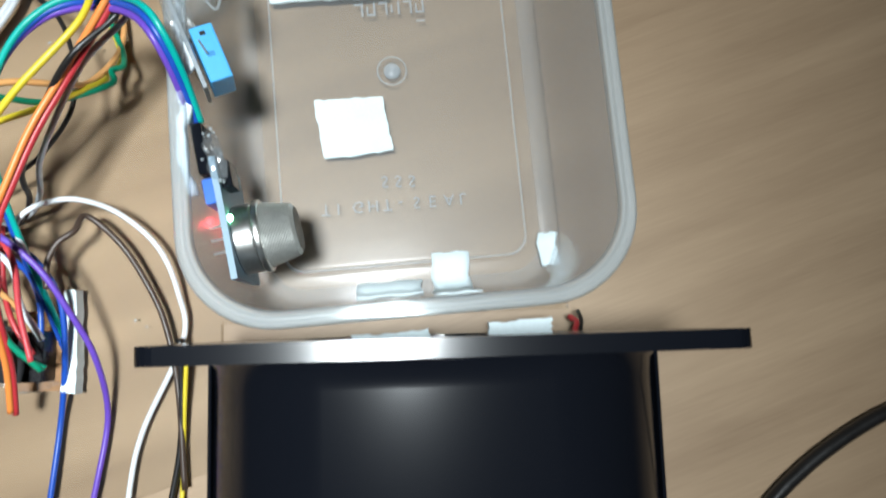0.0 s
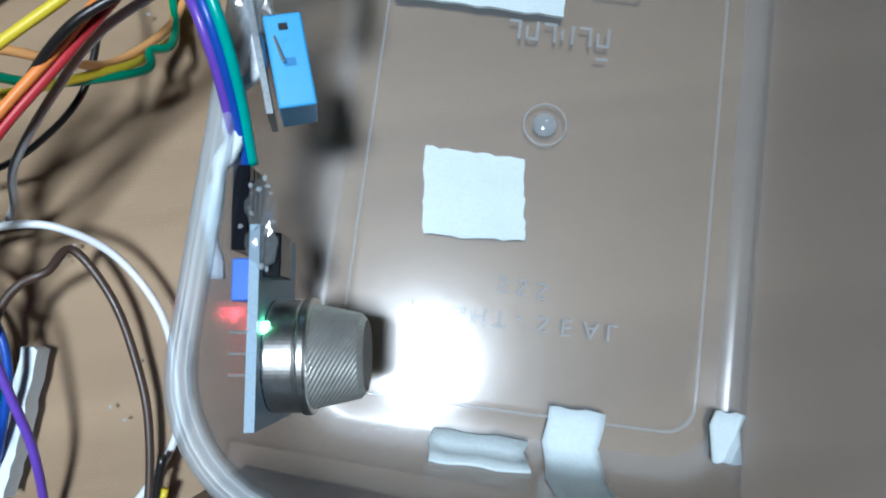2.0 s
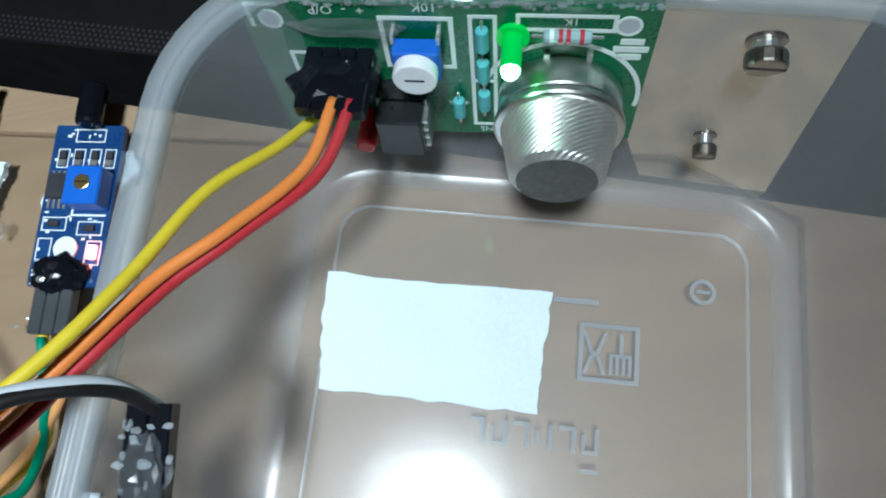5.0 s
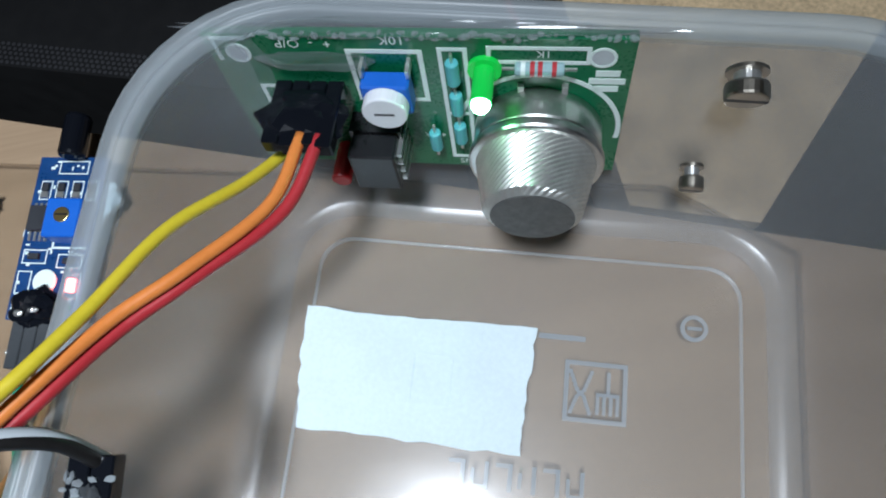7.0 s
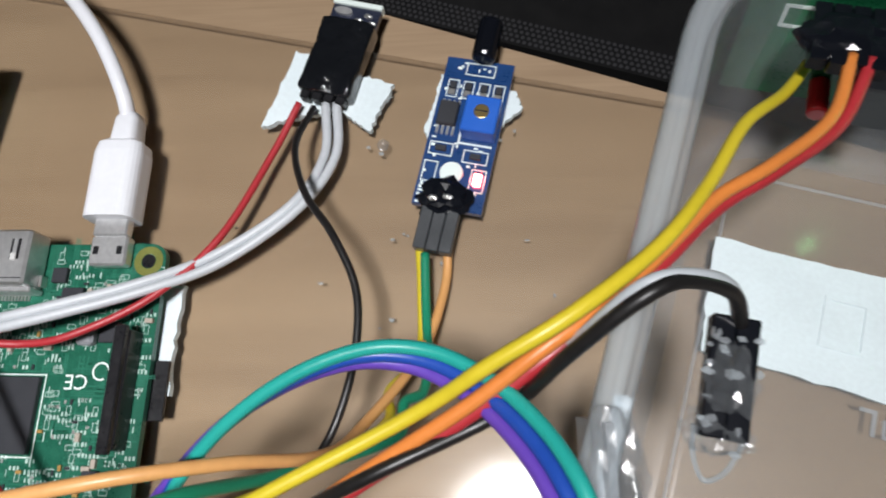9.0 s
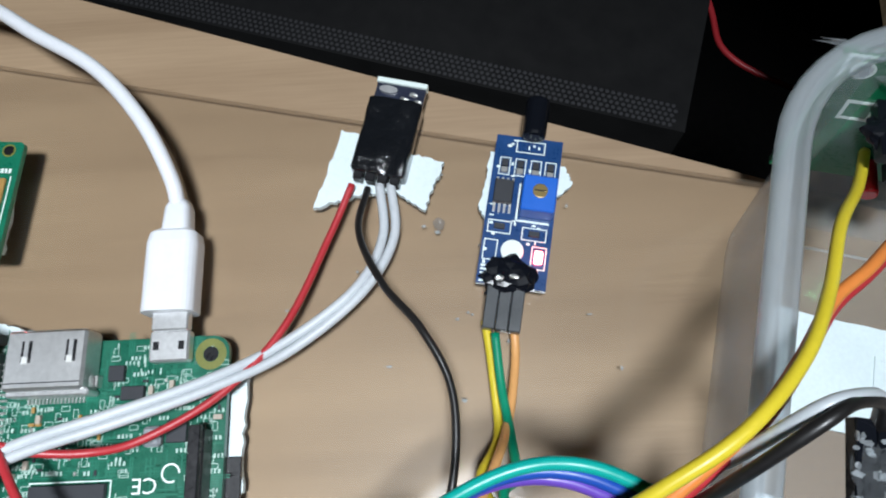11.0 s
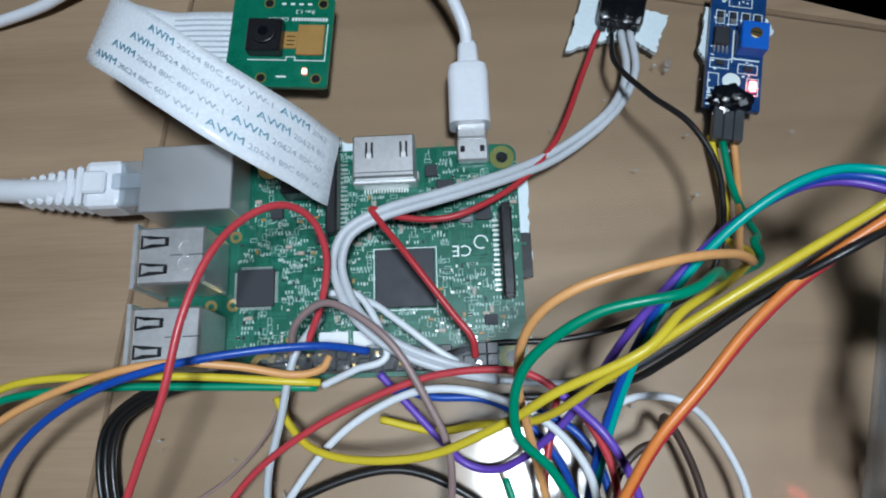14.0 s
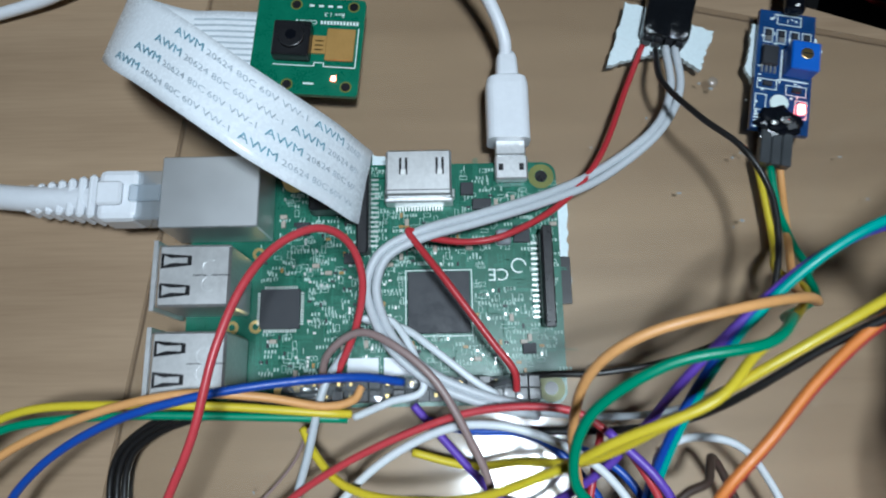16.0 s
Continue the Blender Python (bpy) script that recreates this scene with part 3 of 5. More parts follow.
def gas_sensor_far():
    # board on the far end wall, upside down; local x along the wall, local y up the wall, local z into the box
    m = mm(0, 0, 0, 0, 0, BOX_TURN) @ mm(92.6, 53.4, 17.2, 0, 0, 0.5) @ mm(0, 0, 0, 80.5, 0, 0) @ mm(0, 0, 0, 0, 0, 2.7)
    root = thing("gas_sensor", m, "green gas sensor board glued to the box end wall", "gas sensor", "gas sensors")
    part("circuit_board", box_bm(0, 57.5, 0.6, 29.8, 0, 1.6), PCB_DARK, root)
    white = frame_bm(19.5, 30.0, 17, 27.5, 0.7, 1.6, 1.68)
    white = frame_bm(32, 36, 3, 28, 0.6, 1.6, 1.68, bm=white)
    white = frame_bm(32, 36, 14, 14.6, 0.3, 1.6, 1.68, bm=white)
    white = frame_bm(38.5, 52, 25.2, 28.4, 0.6, 1.6, 1.68, bm=white)
    white = frame_bm(5, 10, 15.5, 20, 0.6, 1.6, 1.68, bm=white)
    white = box_bm(1, 6, 29, 29.6, 1.6, 1.68, bm=white)
    white = box_bm(1, 1.6, 25, 29, 1.6, 1.68, bm=white)
    white = arc_bm(45.5, 11.5, 11.2, 0.7, -10, 190, 1.6, 1.68, 40, bm=white)
    for k in range(3):
        white = box_bm(52.0 + 0.8 * (k != 1), 56.8 - 0.8 * (k != 1), 20.0 + k * 1.5, 21.1 + k * 1.5, 1.6, 1.68, bm=white)
    part("white_print", white, SILK, root)
    for words, x, y, size in (("10K", 28.0, 30.0, 2.2), ("1K", 47, 27.7, 1.8), ("+  -  O/P", 18.0, 29.2, 2.2), ("SENS", 37, 2.6, 1.8), ("470R", 31.5, 9.5, 1.6)):
        part("white_letters", moved(text_bm(words, size), mm(x, y, 1.7, 0, 0, 180)), SILK, root)
    for x in (4.2, 53.5):
        part("mounting_hole", cyl_bm(x, 26.5, 1.6, 1.66, 1.4, 24), W_GREY, root)
        part("hole_ring", arc_bm(x, 26.5, 1.4, 0.4, 0, 360, 1.6, 1.7, 24), SILK, root)
    head = part("sensor_socket", cyl_bm(0, 0, 0, 1.0, 9.0, 32), BLACK, root)
    head.matrix_basis = mm(45.5, 11.5, 1.6)
    gas_head(head)
    for k in range(2):
        part("pin", box_bm(42.6 + k * 6, 43.4 + k * 6, 19.6, 21.4, 1.6, 2.4), SOLDER, root)
    # connector, trimmer, comparator, lamps
    for i in range(4):
        part("plug_housing", box_bm(8.4 + i * 2.54, 10.8 + i * 2.54, 19.6, 22.1, 2.4, 13.2 + 0.4 * (i % 2), 0.2), FAN_BLACK, root)
        part("pin", box_bm(9.3 + i * 2.54, 9.9 + i * 2.54, 19.9, 20.6, 1.6, 2.6), SOLDER, root)
    part("glue", blob_bm(15, 25.5, 2.2, 8, 1.6, 1.0, 0.35, 5), GLUE, root, "clear hot glue")
    part("glue", moved(blob_bm(0, 0, 0, 29, 1.1, 1.5, 0.45, 6, 4), mm(28.7, 30.4, 0.6)), GLUE, root, "clear hot glue along the edge")
    rough = bmesh.new()
    rnd = random.Random(3)
    for k in range(60):
        rough = blob_bm(0.8 + k * 0.95, 29.6 + rnd.uniform(-0.3, 0.3), 1.2 + rnd.uniform(-0.3, 0.4), rnd.uniform(0.4, 0.9), rnd.uniform(0.3, 0.6), rnd.uniform(0.3, 0.6), 0.4, k, 1, rough)
    part("board_edge_glue", rough, GLUE_BEADS, root, "glinting beads of glue on the board edge")
    part("glue", blob_bm(13.2, 20.9, 8.0, 6.0, 2.0, 4.6, 0.3, 71), FAN_BLACK, root, "glossy black glue")
    trim = part("trimmer", box_bm(21.4, 28.2, 18.5, 24.3, 2.4, 5.4, 0.3), TRIM_BLUE, root, "blue trimmer with white dial")
    part("trimmer_dial", moved(cyl_bm(0, 0, 0, 2.2, 3.2, 28, bevel=0.3), mm(24.8, 21.3, 5.4)), WHITE, trim)
    part("dial_mark", box_bm(23.4, 26.2, 21.1, 21.5, 7.6, 7.64), CHIP_BLACK, trim)
    for x in (21.4, 27.8):
        part("trimmer_leg", box_bm(x, x + 0.5, 24.5, 26, 1.6, 4), SOLDER, trim)
    chip = part("comparator_chip", box_bm(18.0, 25.0, 5.0, 13.6, 5.2, 9.6, 0.3), BLACK, root)
    part("chip_socket", box_bm(17.6, 25.4, 4.6, 14.0, 1.6, 5.2), BLACK, chip)
    for k in range(4):
        part("chip_leg", box_bm(25.0, 25.7, 5.6 + k * 2, 6.3 + k * 2, 1.6, 8), SOLDER, chip)
    resistor(45.5, 26.0, 3.2, 6.4, 90, root, material("resistor_body", (0.30, 0.46, 0.48), 0.4, grain=0.15, scale=900))
    for x, mat in ((43.4, SILK), (44.6, W_RED), (45.6, W_RED), (47.4, W_RED)):
        part("colour_band", moved(cyl_bm(0, 0, -0.3, 0.3, 1.02, 12), mm(x, 26.0, 3.2, 0, 90, 0)), mat, root)
    for x, y in ((34, 24.5), (34, 11), (30.0, 9.0), (34, 18)):
        resistor(x, y, 2.8, 4.2, 0, root)
    led = part("green_led", cyl_bm(38.2, 24.4, 1.6, 7.8, 1.45, 20), GREEN_LENS, root)
    part("led_tip", blob_bm(38.2, 24.4, 7.7, 1.3, 1.3, 1.5, 0, 1), GREEN_LED, led)
    part("led_flange", cyl_bm(38.2, 24.4, 1.6, 2.4, 2.3, 20), GREEN_LENS, led)
    part("red_led", cyl_bm(14.9, 5.0, 1.6, 8.5, 1.6, 18, bevel=0.4), RED_DULL, root)


def gas_sensor_side():
    # board standing on edge along the long wall, can pointing into the box; local x runs down the box, local y up, local z into the box
    axes = Matrix(((0.13, 0, 0.9915, 0), (-0.9915, 0, 0.13, 0), (0, 1, 0, 0), (0, 0, 0, 1)))
    m = mm(0, 0, 0, 0, 0, BOX_TURN) @ mm(90.6, -51.5, 21) @ axes
    root = thing("gas_sensor", m, "gas sensor on a blue-grey board standing on edge in the box", "gas sensor", "gas sensors")
    part("circuit_board", box_bm(0, 31.5, 0, 24, 0, 1.6), material("board_edge_blue", (0.22, 0.33, 0.42), 0.45, grain=0.15, scale=500, bump=0.05), root)
    socket = part("sensor_socket", cyl_bm(0, 0, 0, 1.0, 9.2, 32), BLACK, root)
    socket.matrix_basis = mm(20.5, 13, 1.6)
    gas_head(socket)
    part("header", box_bm(1, 8, 15, 22, 1.6, 4.4, 0.2), FAN_BLACK, root)
    rnd = random.Random(21)
    for k in range(14):
        part("glue_bead", blob_bm(rnd.uniform(-8, 7), rnd.uniform(22.5, 24.4), rnd.uniform(-3, 3.6), rnd.uniform(0.25, 0.7), rnd.uniform(0.2, 0.5), rnd.uniform(0.25, 0.6), 0.5, k, 1), GLUE_BEADS, root)
    part("trimmer", box_bm(5.2, 11.8, 14, 23.5, -2.8, 0, 0.2), TRIM_BLUE, root, "blue trimmer")
    for k in range(3):
        for j in range(2):
            part("pin", moved(cyl_bm(0, 0, 0, 3.6 + j, 0.32, 8), mm(16.6 + k * 3.4, 9 + j * 9, -3.6 - j)), SOLDER, root)
    for i in range(4):
        part("plug_housing", box_bm(-9.5, 4.0, 14.5 + i * 2.4, 16.7 + i * 2.4, -3.0, -0.3, 0.2), FAN_BLACK, root)
    part("glue", blob_bm(-2, 21, 0.5, 5.0, 3.2, 2.6, 0.35, 9), GLUE, root, "clear hot glue")
    part("glue", blob_bm(3, 24, 2.0, 4.0, 1.2, 2.2, 0.5, 10), GLUE, root, "clear hot glue")
    part("green_glow_led", box_bm(15, 17, 20.2, 21.4, 1.6, 2.4), GREEN_LED, root)
    part("red_glow_led", box_bm(13.0, 15.0, 9, 11, -0.8, 0), RED_GLOW, root)


def dht_sensor():
    turn = mm(0, 0, 0, 0, 0, BOX_TURN)
    root = thing("humidity_sensor", turn @ mm(91.9, -26.0, 38.5, 6, 10, 19), "bright blue slotted humidity sensor hanging at the box wall", "humidity sensor")
    part("body", box_bm(-2.9, 2.9, -7.2, 7.2, 0, 12.2, 0.35, seg=2), BLUE, root)
    # flat dark blue plates paint in the shade of the body's slots
    slots = None
    for k in range(4):
        slots = box_bm(2.88, 3.0, -6.2 + k * 3.5, -4.4 + k * 3.5, 2, 10.5, bm=slots)
    part("slot", slots, material("painted_slot_shade", (0.01, 0.10, 0.25), 0.6), root)
    part("notch", box_bm(-0.8, 0.6, 4.6, 5.7, 12.15, 12.25), BLACK, root)
    part("notch", box_bm(-0.9, 0.9, -1.0, 0.3, 12.15, 12.25), material("slot_blue", (0.02, 0.2, 0.45), 0.6), root)
    part("circuit_board", box_bm(-4.9, -3.9, -7, 17, -3, 9.5), material("smoky_board", (0.25, 0.28, 0.3), 0.4, grain=0.3, scale=400), root)
    for k in range(4):
        part("pin", moved(cyl_bm(0, 0, 0, 9, 0.3, 8), mm(-2.4 + k * 0.3, 8.2 + k * 1.2, 11.0 - k * 1.4, 78, 0, 10)), SOLDER, root)
    part("glue", blob_bm(-4, 12, 9.5, 3.0, 6.5, 2.0, 0.45, 21), GLUE, root, "clear hot glue strings")
    plug = thing("wire_plug", turn @ mm(93.2, 2.6, 52.5, 3, 0, 5), "black jumper plug stuck in clear glue", "plug")
    dupont("plug_housing", 2, Matrix.Identity(4), plug, 13.0, FAN_BLACK)
    part("glue", blob_bm(1.2, -7, 1.0, 2.8, 4.0, 1.2, 0.5, 31), GLUE, plug, "clear hot glue")
    part("glue", blob_bm(1.0, -12.5, -0.5, 3.4, 2.4, 1.8, 0.5, 32), GLUE, plug, "clear hot glue")
    beads = None
    rnd = random.Random(12)
    for k in range(26):
        beads = blob_bm(1.2 + rnd.uniform(-2.6, 3.0), -7 + rnd.uniform(-8, 6), 1.2 + rnd.uniform(-0.2, 0.5), rnd.uniform(0.2, 0.8), rnd.uniform(0.2, 0.7), rnd.uniform(0.15, 0.4), 0.5, k, 1, beads)
    part("bead_glue", beads, GLUE_BEADS, plug, "glinting beads of hot glue")["kind"] = "stuff"
    part("glue_string", tube_bm([(-1.6, -12, 0), (-1.0, -15, -1.5), (0.8, -17.5, -3), (2.6, -16, -1.5), (3.6, -12.5, 0)], 0.3, 6), GLUE_BEADS, plug)
    # a crumpled white strip along the rim behind the blue sensor
    line = [(86.0, -8, 45), (85.5, -18, 46), (87.8, -26, 46), (85.0, -33, 46.5), (86.5, -38, 46), (84.6, -44, 45.5), (84.2, -52, 44), (85.6, -60, 41)]
    ob = part("glue_strip", tube_bm(line, 1.35, 7, 8), WHITE_GLUE, smooth=True)
    for v in ob.data.vertices:
        v.co += Vector((noise.noise(v.co * 300), noise.noise(v.co * 300 + Vector((5, 0, 0))), noise.noise(v.co * 260))) * 0.0009
    ob.matrix_world = turn
    tagged(ob, "crumpled white glue strand along the box rim", "glue")


def screws():
    turn = mm(0, 0, 0, 0, 0, BOX_TURN)
    for u, v, z, r in ((163.0, 57.4, 44.5, 2.8), (162.4, 54.6, 21.0, 1.9)):
        root = thing("screw", turn @ mm(u, v, z, 97, 0, 0), "slotted steel screw through the box wall", "screw", "box screws")
        part("washer", cyl_bm(0, 0, 0, 0.5, r * 0.95, 24), SCREW_STEEL, root)
        part("thread", cyl_bm(0, 0, 0.5, 1.9, r * 0.6, 16), SOLDER, root)
        part("screw_head", cyl_bm(0, 0, 1.9, 4.2, r, 28, bevel=0.45), SCREW_STEEL, root)
        part("slot", box_bm(-r * 0.95, r * 0.95, -0.35, 0.35, 4.18, 4.25), BLACK, root)


# ---- fan ----
def duct_fan():
    m = mm(111, -135.5, 0, 0, 0, -19)
    root = thing("duct_fan", m, "glossy black plastic duct fan standing on the table", "fan")
    # flange plate, with a round opening
    bm = bmesh.new()
    outline = round_rect(-60, 64, 1, 80, 5, 6)
    n = len(outline)
    circ = [(33 * math.cos(2 * math.pi * i / 56), 40.5 + 33 * math.sin(2 * math.pi * i / 56)) for i in range(56)]
    rings = []
    for y in (0.0, -4.0):
        outer_v = [bm.verts.new((x * MM, y * MM, z * MM)) for x, z in outline]
        inner_v = [bm.verts.new((x * MM, y * MM, z * MM)) for x, z in circ]
        oe = [bm.edges.new((outer_v[i], outer_v[(i + 1) % n])) for i in range(n)]
        ie = [bm.edges.new((inner_v[i], inner_v[(i + 1) % 56])) for i in range(56)]
        bmesh.ops.triangle_fill(bm, edges=oe + ie, use_beauty=True)
        rings.append((outer_v, inner_v))
    for k in range(2):
        a, b = rings[0][k], rings[1][k]
        for i in range(len(a)):
            bm.faces.new((a[i], a[(i + 1) % len(a)], b[(i + 1) % len(a)], b[i]))
    bmesh.ops.recalc_face_normals(bm, faces=bm.faces)
    part("flange", bm, FAN_BLACK, root)

    def sect(y, grow=0.0):
        return [(x, y, z + (8.5 * (1 - (x / 58) ** 2) if z > 40 else 0)) for x, z in round_rect(-54 - grow, 54 + grow, 6 - grow, 68.5 + grow, 31, 14)]
    part("duct", loft_bm([sect(-4, 1.5), sect(-6, 0.3), sect(-10), sect(-60, 0.2), sect(-118), sect(-120, -0.5)]), FAN_BLACK, root, smooth=True)
    for x in (-52.0, 52.0):
        part("seam_rib", box_bm(x - 0.4, x + 0.4, -119, -5, 44, 53.5, 0.3), FAN_BLACK, root)
    part("back_flange", box_bm(-60, 60, -124, -120, 1, 80, 1.0), FAN_BLACK, root)
    hub = part("hub", moved(cyl_bm(0, 0, 0, 18, 13, 32, bevel=1.5), mm(0, -6, 40.5, 90, 0, 0)), BLACK, root)
    for k in range(7):
        a = 2 * math.pi * k / 7
        blade = bmesh.new()
        rows = []
        for r in (12.5, 22, 31):
            w = 7 + r * 0.18
            rows.append([blade.verts.new(((r * math.cos(a + s * w / r * 0.9)) * MM, (-14 - s * 5) * MM, (40.5 + r * math.sin(a + s * w / r * 0.9)) * MM)) for s in (-1, -0.3, 0.3, 1)])
        for p, q in zip(rows, rows[1:]):
            for i in range(3):
                blade.faces.new((p[i], p[i + 1], q[i + 1], q[i]))
        blade.normal_update()
        bmesh.ops.solidify(blade, geom=blade.faces[:], thickness=0.8 * MM)
        part("blade", blade, BLACK, root)


# ---- single-board computer ----
def usb_port(y0, y1, parent):
    s = part("usb_port", box_bm(-85.5, -70.5, y0, y1, 7.6, 23.2, 0.5), PORT_STEEL, parent, "shiny steel double port")
    part("port_lip", frame_bm(y0 - 0.8, y1 + 0.8, 7.3, 23.9, 0.9, 0, 0.9), STEEL, s).matrix_basis = Matrix(((0, 0, -1, -0.0855), (1, 0, 0, 0), (0, 1, 0, 0), (0, 0, 0, 1)))
    for y in (y0 + 3.4, y1 - 3.4):
        part("spring_slot", plate_bm([(-84.9, y - 1.6), (-78.6, y - 1.0), (-78.6, y + 1.0), (-84.9, y + 1.6)], 23.2, 23.26), BLACK, s)
        part("spring_tongue", plate_bm([(-84.2, y - 1.05), (-82.6, y - 0.5), (-79.4, y - 0.6), (-79.4, y + 0.6), (-82.6, y + 0.5), (-84.2, y + 1.05)], 23.27, 23.6), PORT_STEEL, s)
    part("pressed_mark", arc_bm(-74.8, (y0 + y1) / 2 + 1.6, 1.4, 0.3, 60, 300, 23.2, 23.35, 16), STEEL, s)
    part("pressed_mark", arc_bm(-74.8, (y0 + y1) / 2 - 1.8, 1.4, 0.3, 60, 300, 23.2, 23.35, 16), STEEL, s)
    part("seam", box_bm(-78.2, -70.6, (y0 + y1) / 2 - 0.1, (y0 + y1) / 2 + 0.1, 23.2, 23.23), CHIP_BLACK, s)
    part("port_tongue", box_bm(-85.3, -84.8, y0 + 1, y1 - 1, 9, 22), BLACK, s)


def computer_board():
    root = thing("computer_board", Matrix.Identity(4), "green single-board computer with steel ports and wires", "circuit board")
    outline = round_rect(-85, 0, -56, 0, 3, 5)
    part("circuit_board", plate_bm(outline, 6.1, 7.5), PCB, root)
    jack = part("network_port", box_bm(-87.3, -66, -18.3, -2.3, 7.6, 21.0, 0.25), material("brushed_tin", (0.70, 0.71, 0.72), 0.42, 0.88, grain=0.03, scale=40, bump=0.01), root, "brushed steel network port")
    part("port_face", box_bm(-87.4, -87.25, -16.3, -4.3, 9.5, 19), BLACK, jack)
    usb_port(-35.6, -22.6, root)
    usb_port(-53.6, -40.6, root)
    # video port
    video = part("video_port", box_bm(-39.6, -24.6, -9.6, 1.4, 7.6, 13.6, 0.5), PORT_STEEL, root)
    for x in (-36.5, -28.2):
        part("spring_slot", box_bm(x, x + 1.9, -4.6, -0.6, 13.6, 13.66), BLACK, video)
        part("spring_tongue", box_bm(x + 0.55, x + 1.35, -4.7, -0.6, 13.66, 13.8), STEEL, video)
        part("spring_tip", box_bm(x + 0.35, x + 1.55, -4.9, -3.5, 13.8, 14.1, 0.12), BRIGHT_TIN, video)
    part("port_skirt", box_bm(-39.9, -24.3, -10.6, -9.4, 7.6, 11.6, 0.3), STEEL, video)
    part("seam", box_bm(-39.2, -25.0, -8.4, -8.2, 13.6, 13.63), CHIP_BLACK, video)
    for x in (-40.2, -24.5):
        part("shield_leg", box_bm(x, x + 0.6, -9.0, -6.8, 7.5, 9.4, 0.15), SOLDER, video)
    for k in range(16):
        part("port_pin", box_bm(-37.6 + k * 0.7, -37.25 + k * 0.7, -11.6, -9.6, 7.5, 8.0), SOLDER, video)
    part("power_port", box_bm(-14.4, -6.8, -5.0, 0.9, 7.6, 10.3, 0.4), STEEL, root)
    for x in (-13.6, -8.8):
        part("spring_slot", box_bm(x, x + 1.1, -2.8, -1.2, 10.3, 10.34), BLACK, root)
    part("audio_port", box_bm(-57, -50.2, -12.5, 2.0, 7.6, 13.4, 0.4), BLACK, root)
    # chips
    chip = part("processor_chip", box_bm(-34.9, -20.9, -40.2, -26.2, 7.5, 8.75, 0.12), CHIP_BLACK, root)
    part("white_print", frame_bm(-35.5, -20.3, -40.8, -25.6, 0.22, 7.5, 7.53), SILK, root)
    part("network_chip", box_bm(-68.2, -59.2, -38.6, -29.6, 7.5, 8.4, 0.12), CHIP_BLACK, root)
    leg = part("chip_leg", box_bm(-0.14, 0.14, -0.35, 0.35, 0, 0.25), SOLDER, root)
    leg.matrix_basis = mm(-67.2, -29.2, 7.5)

    def more(src, x, y, z, turn=0, under=None):
        ob = src.copy()
        scene.collection.objects.link(ob)
        ob.parent = under or root
        ob.matrix_basis = mm(x, y, z, 0, 0, turn)
    for k in range(14):
        for x, y, turn in ((-67.2 + k * 0.54, -29.2, 0), (-67.2 + k * 0.54, -39.0, 0), (-68.6, -37.5 + k * 0.54, 90), (-58.8, -37.5 + k * 0.54, 90)):
            more(leg, x, y, 7.5, turn)
    for x0, x1, y0, y1 in ((-19.8, -15.4, -11.6, -9), (-10.6, -6.8, -19.6, -15.6), (-22.5, -19.5, -8, -5), (-60.6, -57.5, -17.2, -14), (-49.5, -46.2, -24, -21.5), (-9.5, -6.5, -45, -42.6)):
        part("small_chip", box_bm(x0, x1, y0, y1, 7.5, 8.6, 0.12), CHIP_BLACK, root)
    # flat-cable sockets
    for x, flip in ((-46.2, 1), (-5.0, -1)):
        y0, y1 = (-22.0, -1.6) if flip > 0 else (-39.0, -17.6)
        s = part("cable_socket", box_bm(x, x + 2.8, y0, y1, 7.6, 13.0 if flip > 0 else 12.0, 0.25), BLACK, root, "black flat-cable socket")
        part("socket_latch", box_bm(x + 0.3, x + 2.5, y0 - 0.7, y1 + 0.7, 11.8, 13.2, 0.2), BLACK, s)
        first = part("socket_pin", box_bm(-0.85, 0.85, -0.2, 0.2, 0, 0.4), SOLDER, s)
        px = x + 3.6 if flip > 0 else x - 0.85
        for k in range(15):
            y = y0 + 2.2 + k * (y1 - y0 - 4.4) / 14
            if k == 0:
                first.matrix_basis = mm(px, y, 7.5)
            else:
                more(first, px, y, 7.5, 0, s)
    part("card", box_bm(-14, 2.6, -33.6, -22.5, 4.6, 5.5, 0.1), BLACK, root, "black memory card")
    part("card_slot", box_bm(-15, -1, -34.2, -22, 4.3, 6.1, 0.1), STEEL, root)
    for x, y in ((-3.5, -3.5), (-61.5, -3.5), (-3.5, -52.5), (-61.5, -52.5)):
        part("mounting_ring", arc_bm(x, y, 1.5, 1.5, 0, 360, 7.5, 7.54, 28), OLIVE if x > -10 else GOLD, root)
        part("mounting_hole", cyl_bm(x, y, 7.48, 7.53, 1.45, 20), BLACK, root)
    for x, y in ((-69.2, -21.2), (-69.2, -38.0), (-74.5, -38.1)):
        part("solder_ring", arc_bm(x, y, 0.7, 0.8, 0, 360, 7.5, 7.56, 20), GOLD, root)
    # pin header with glued plugs
    part("pin_header", box_bm(-58.2, -7.2, -55.0, -50.0, 7.6, 10.1, 0.15), BLACK, root)
    rnd = random.Random(5)
    pin = part("header_pin", box_bm(-0.32, 0.32, -0.32, 0.32, 0, 5.4), GOLD, root)
    pin.matrix_basis = mm(-56.6, -53.8, 10.1)
    for k in range(20):
        for j in range(2):
            if k + j:
                more(pin, -56.6 + k * 2.54, -53.8 + j * 2.54, 10.1)
    for k in range(20):
        for j in range(2):
            if rnd.random() < 0.62:
                x, y = -56.6 + k * 2.54, -53.8 + j * 2.54
                part("plug_housing", box_bm(x - 1.22, x + 1.22, y - 1.22, y + 1.22, 10.3, 17 + rnd.uniform(-1.5, 0.8), 0.15), BLACK, root)
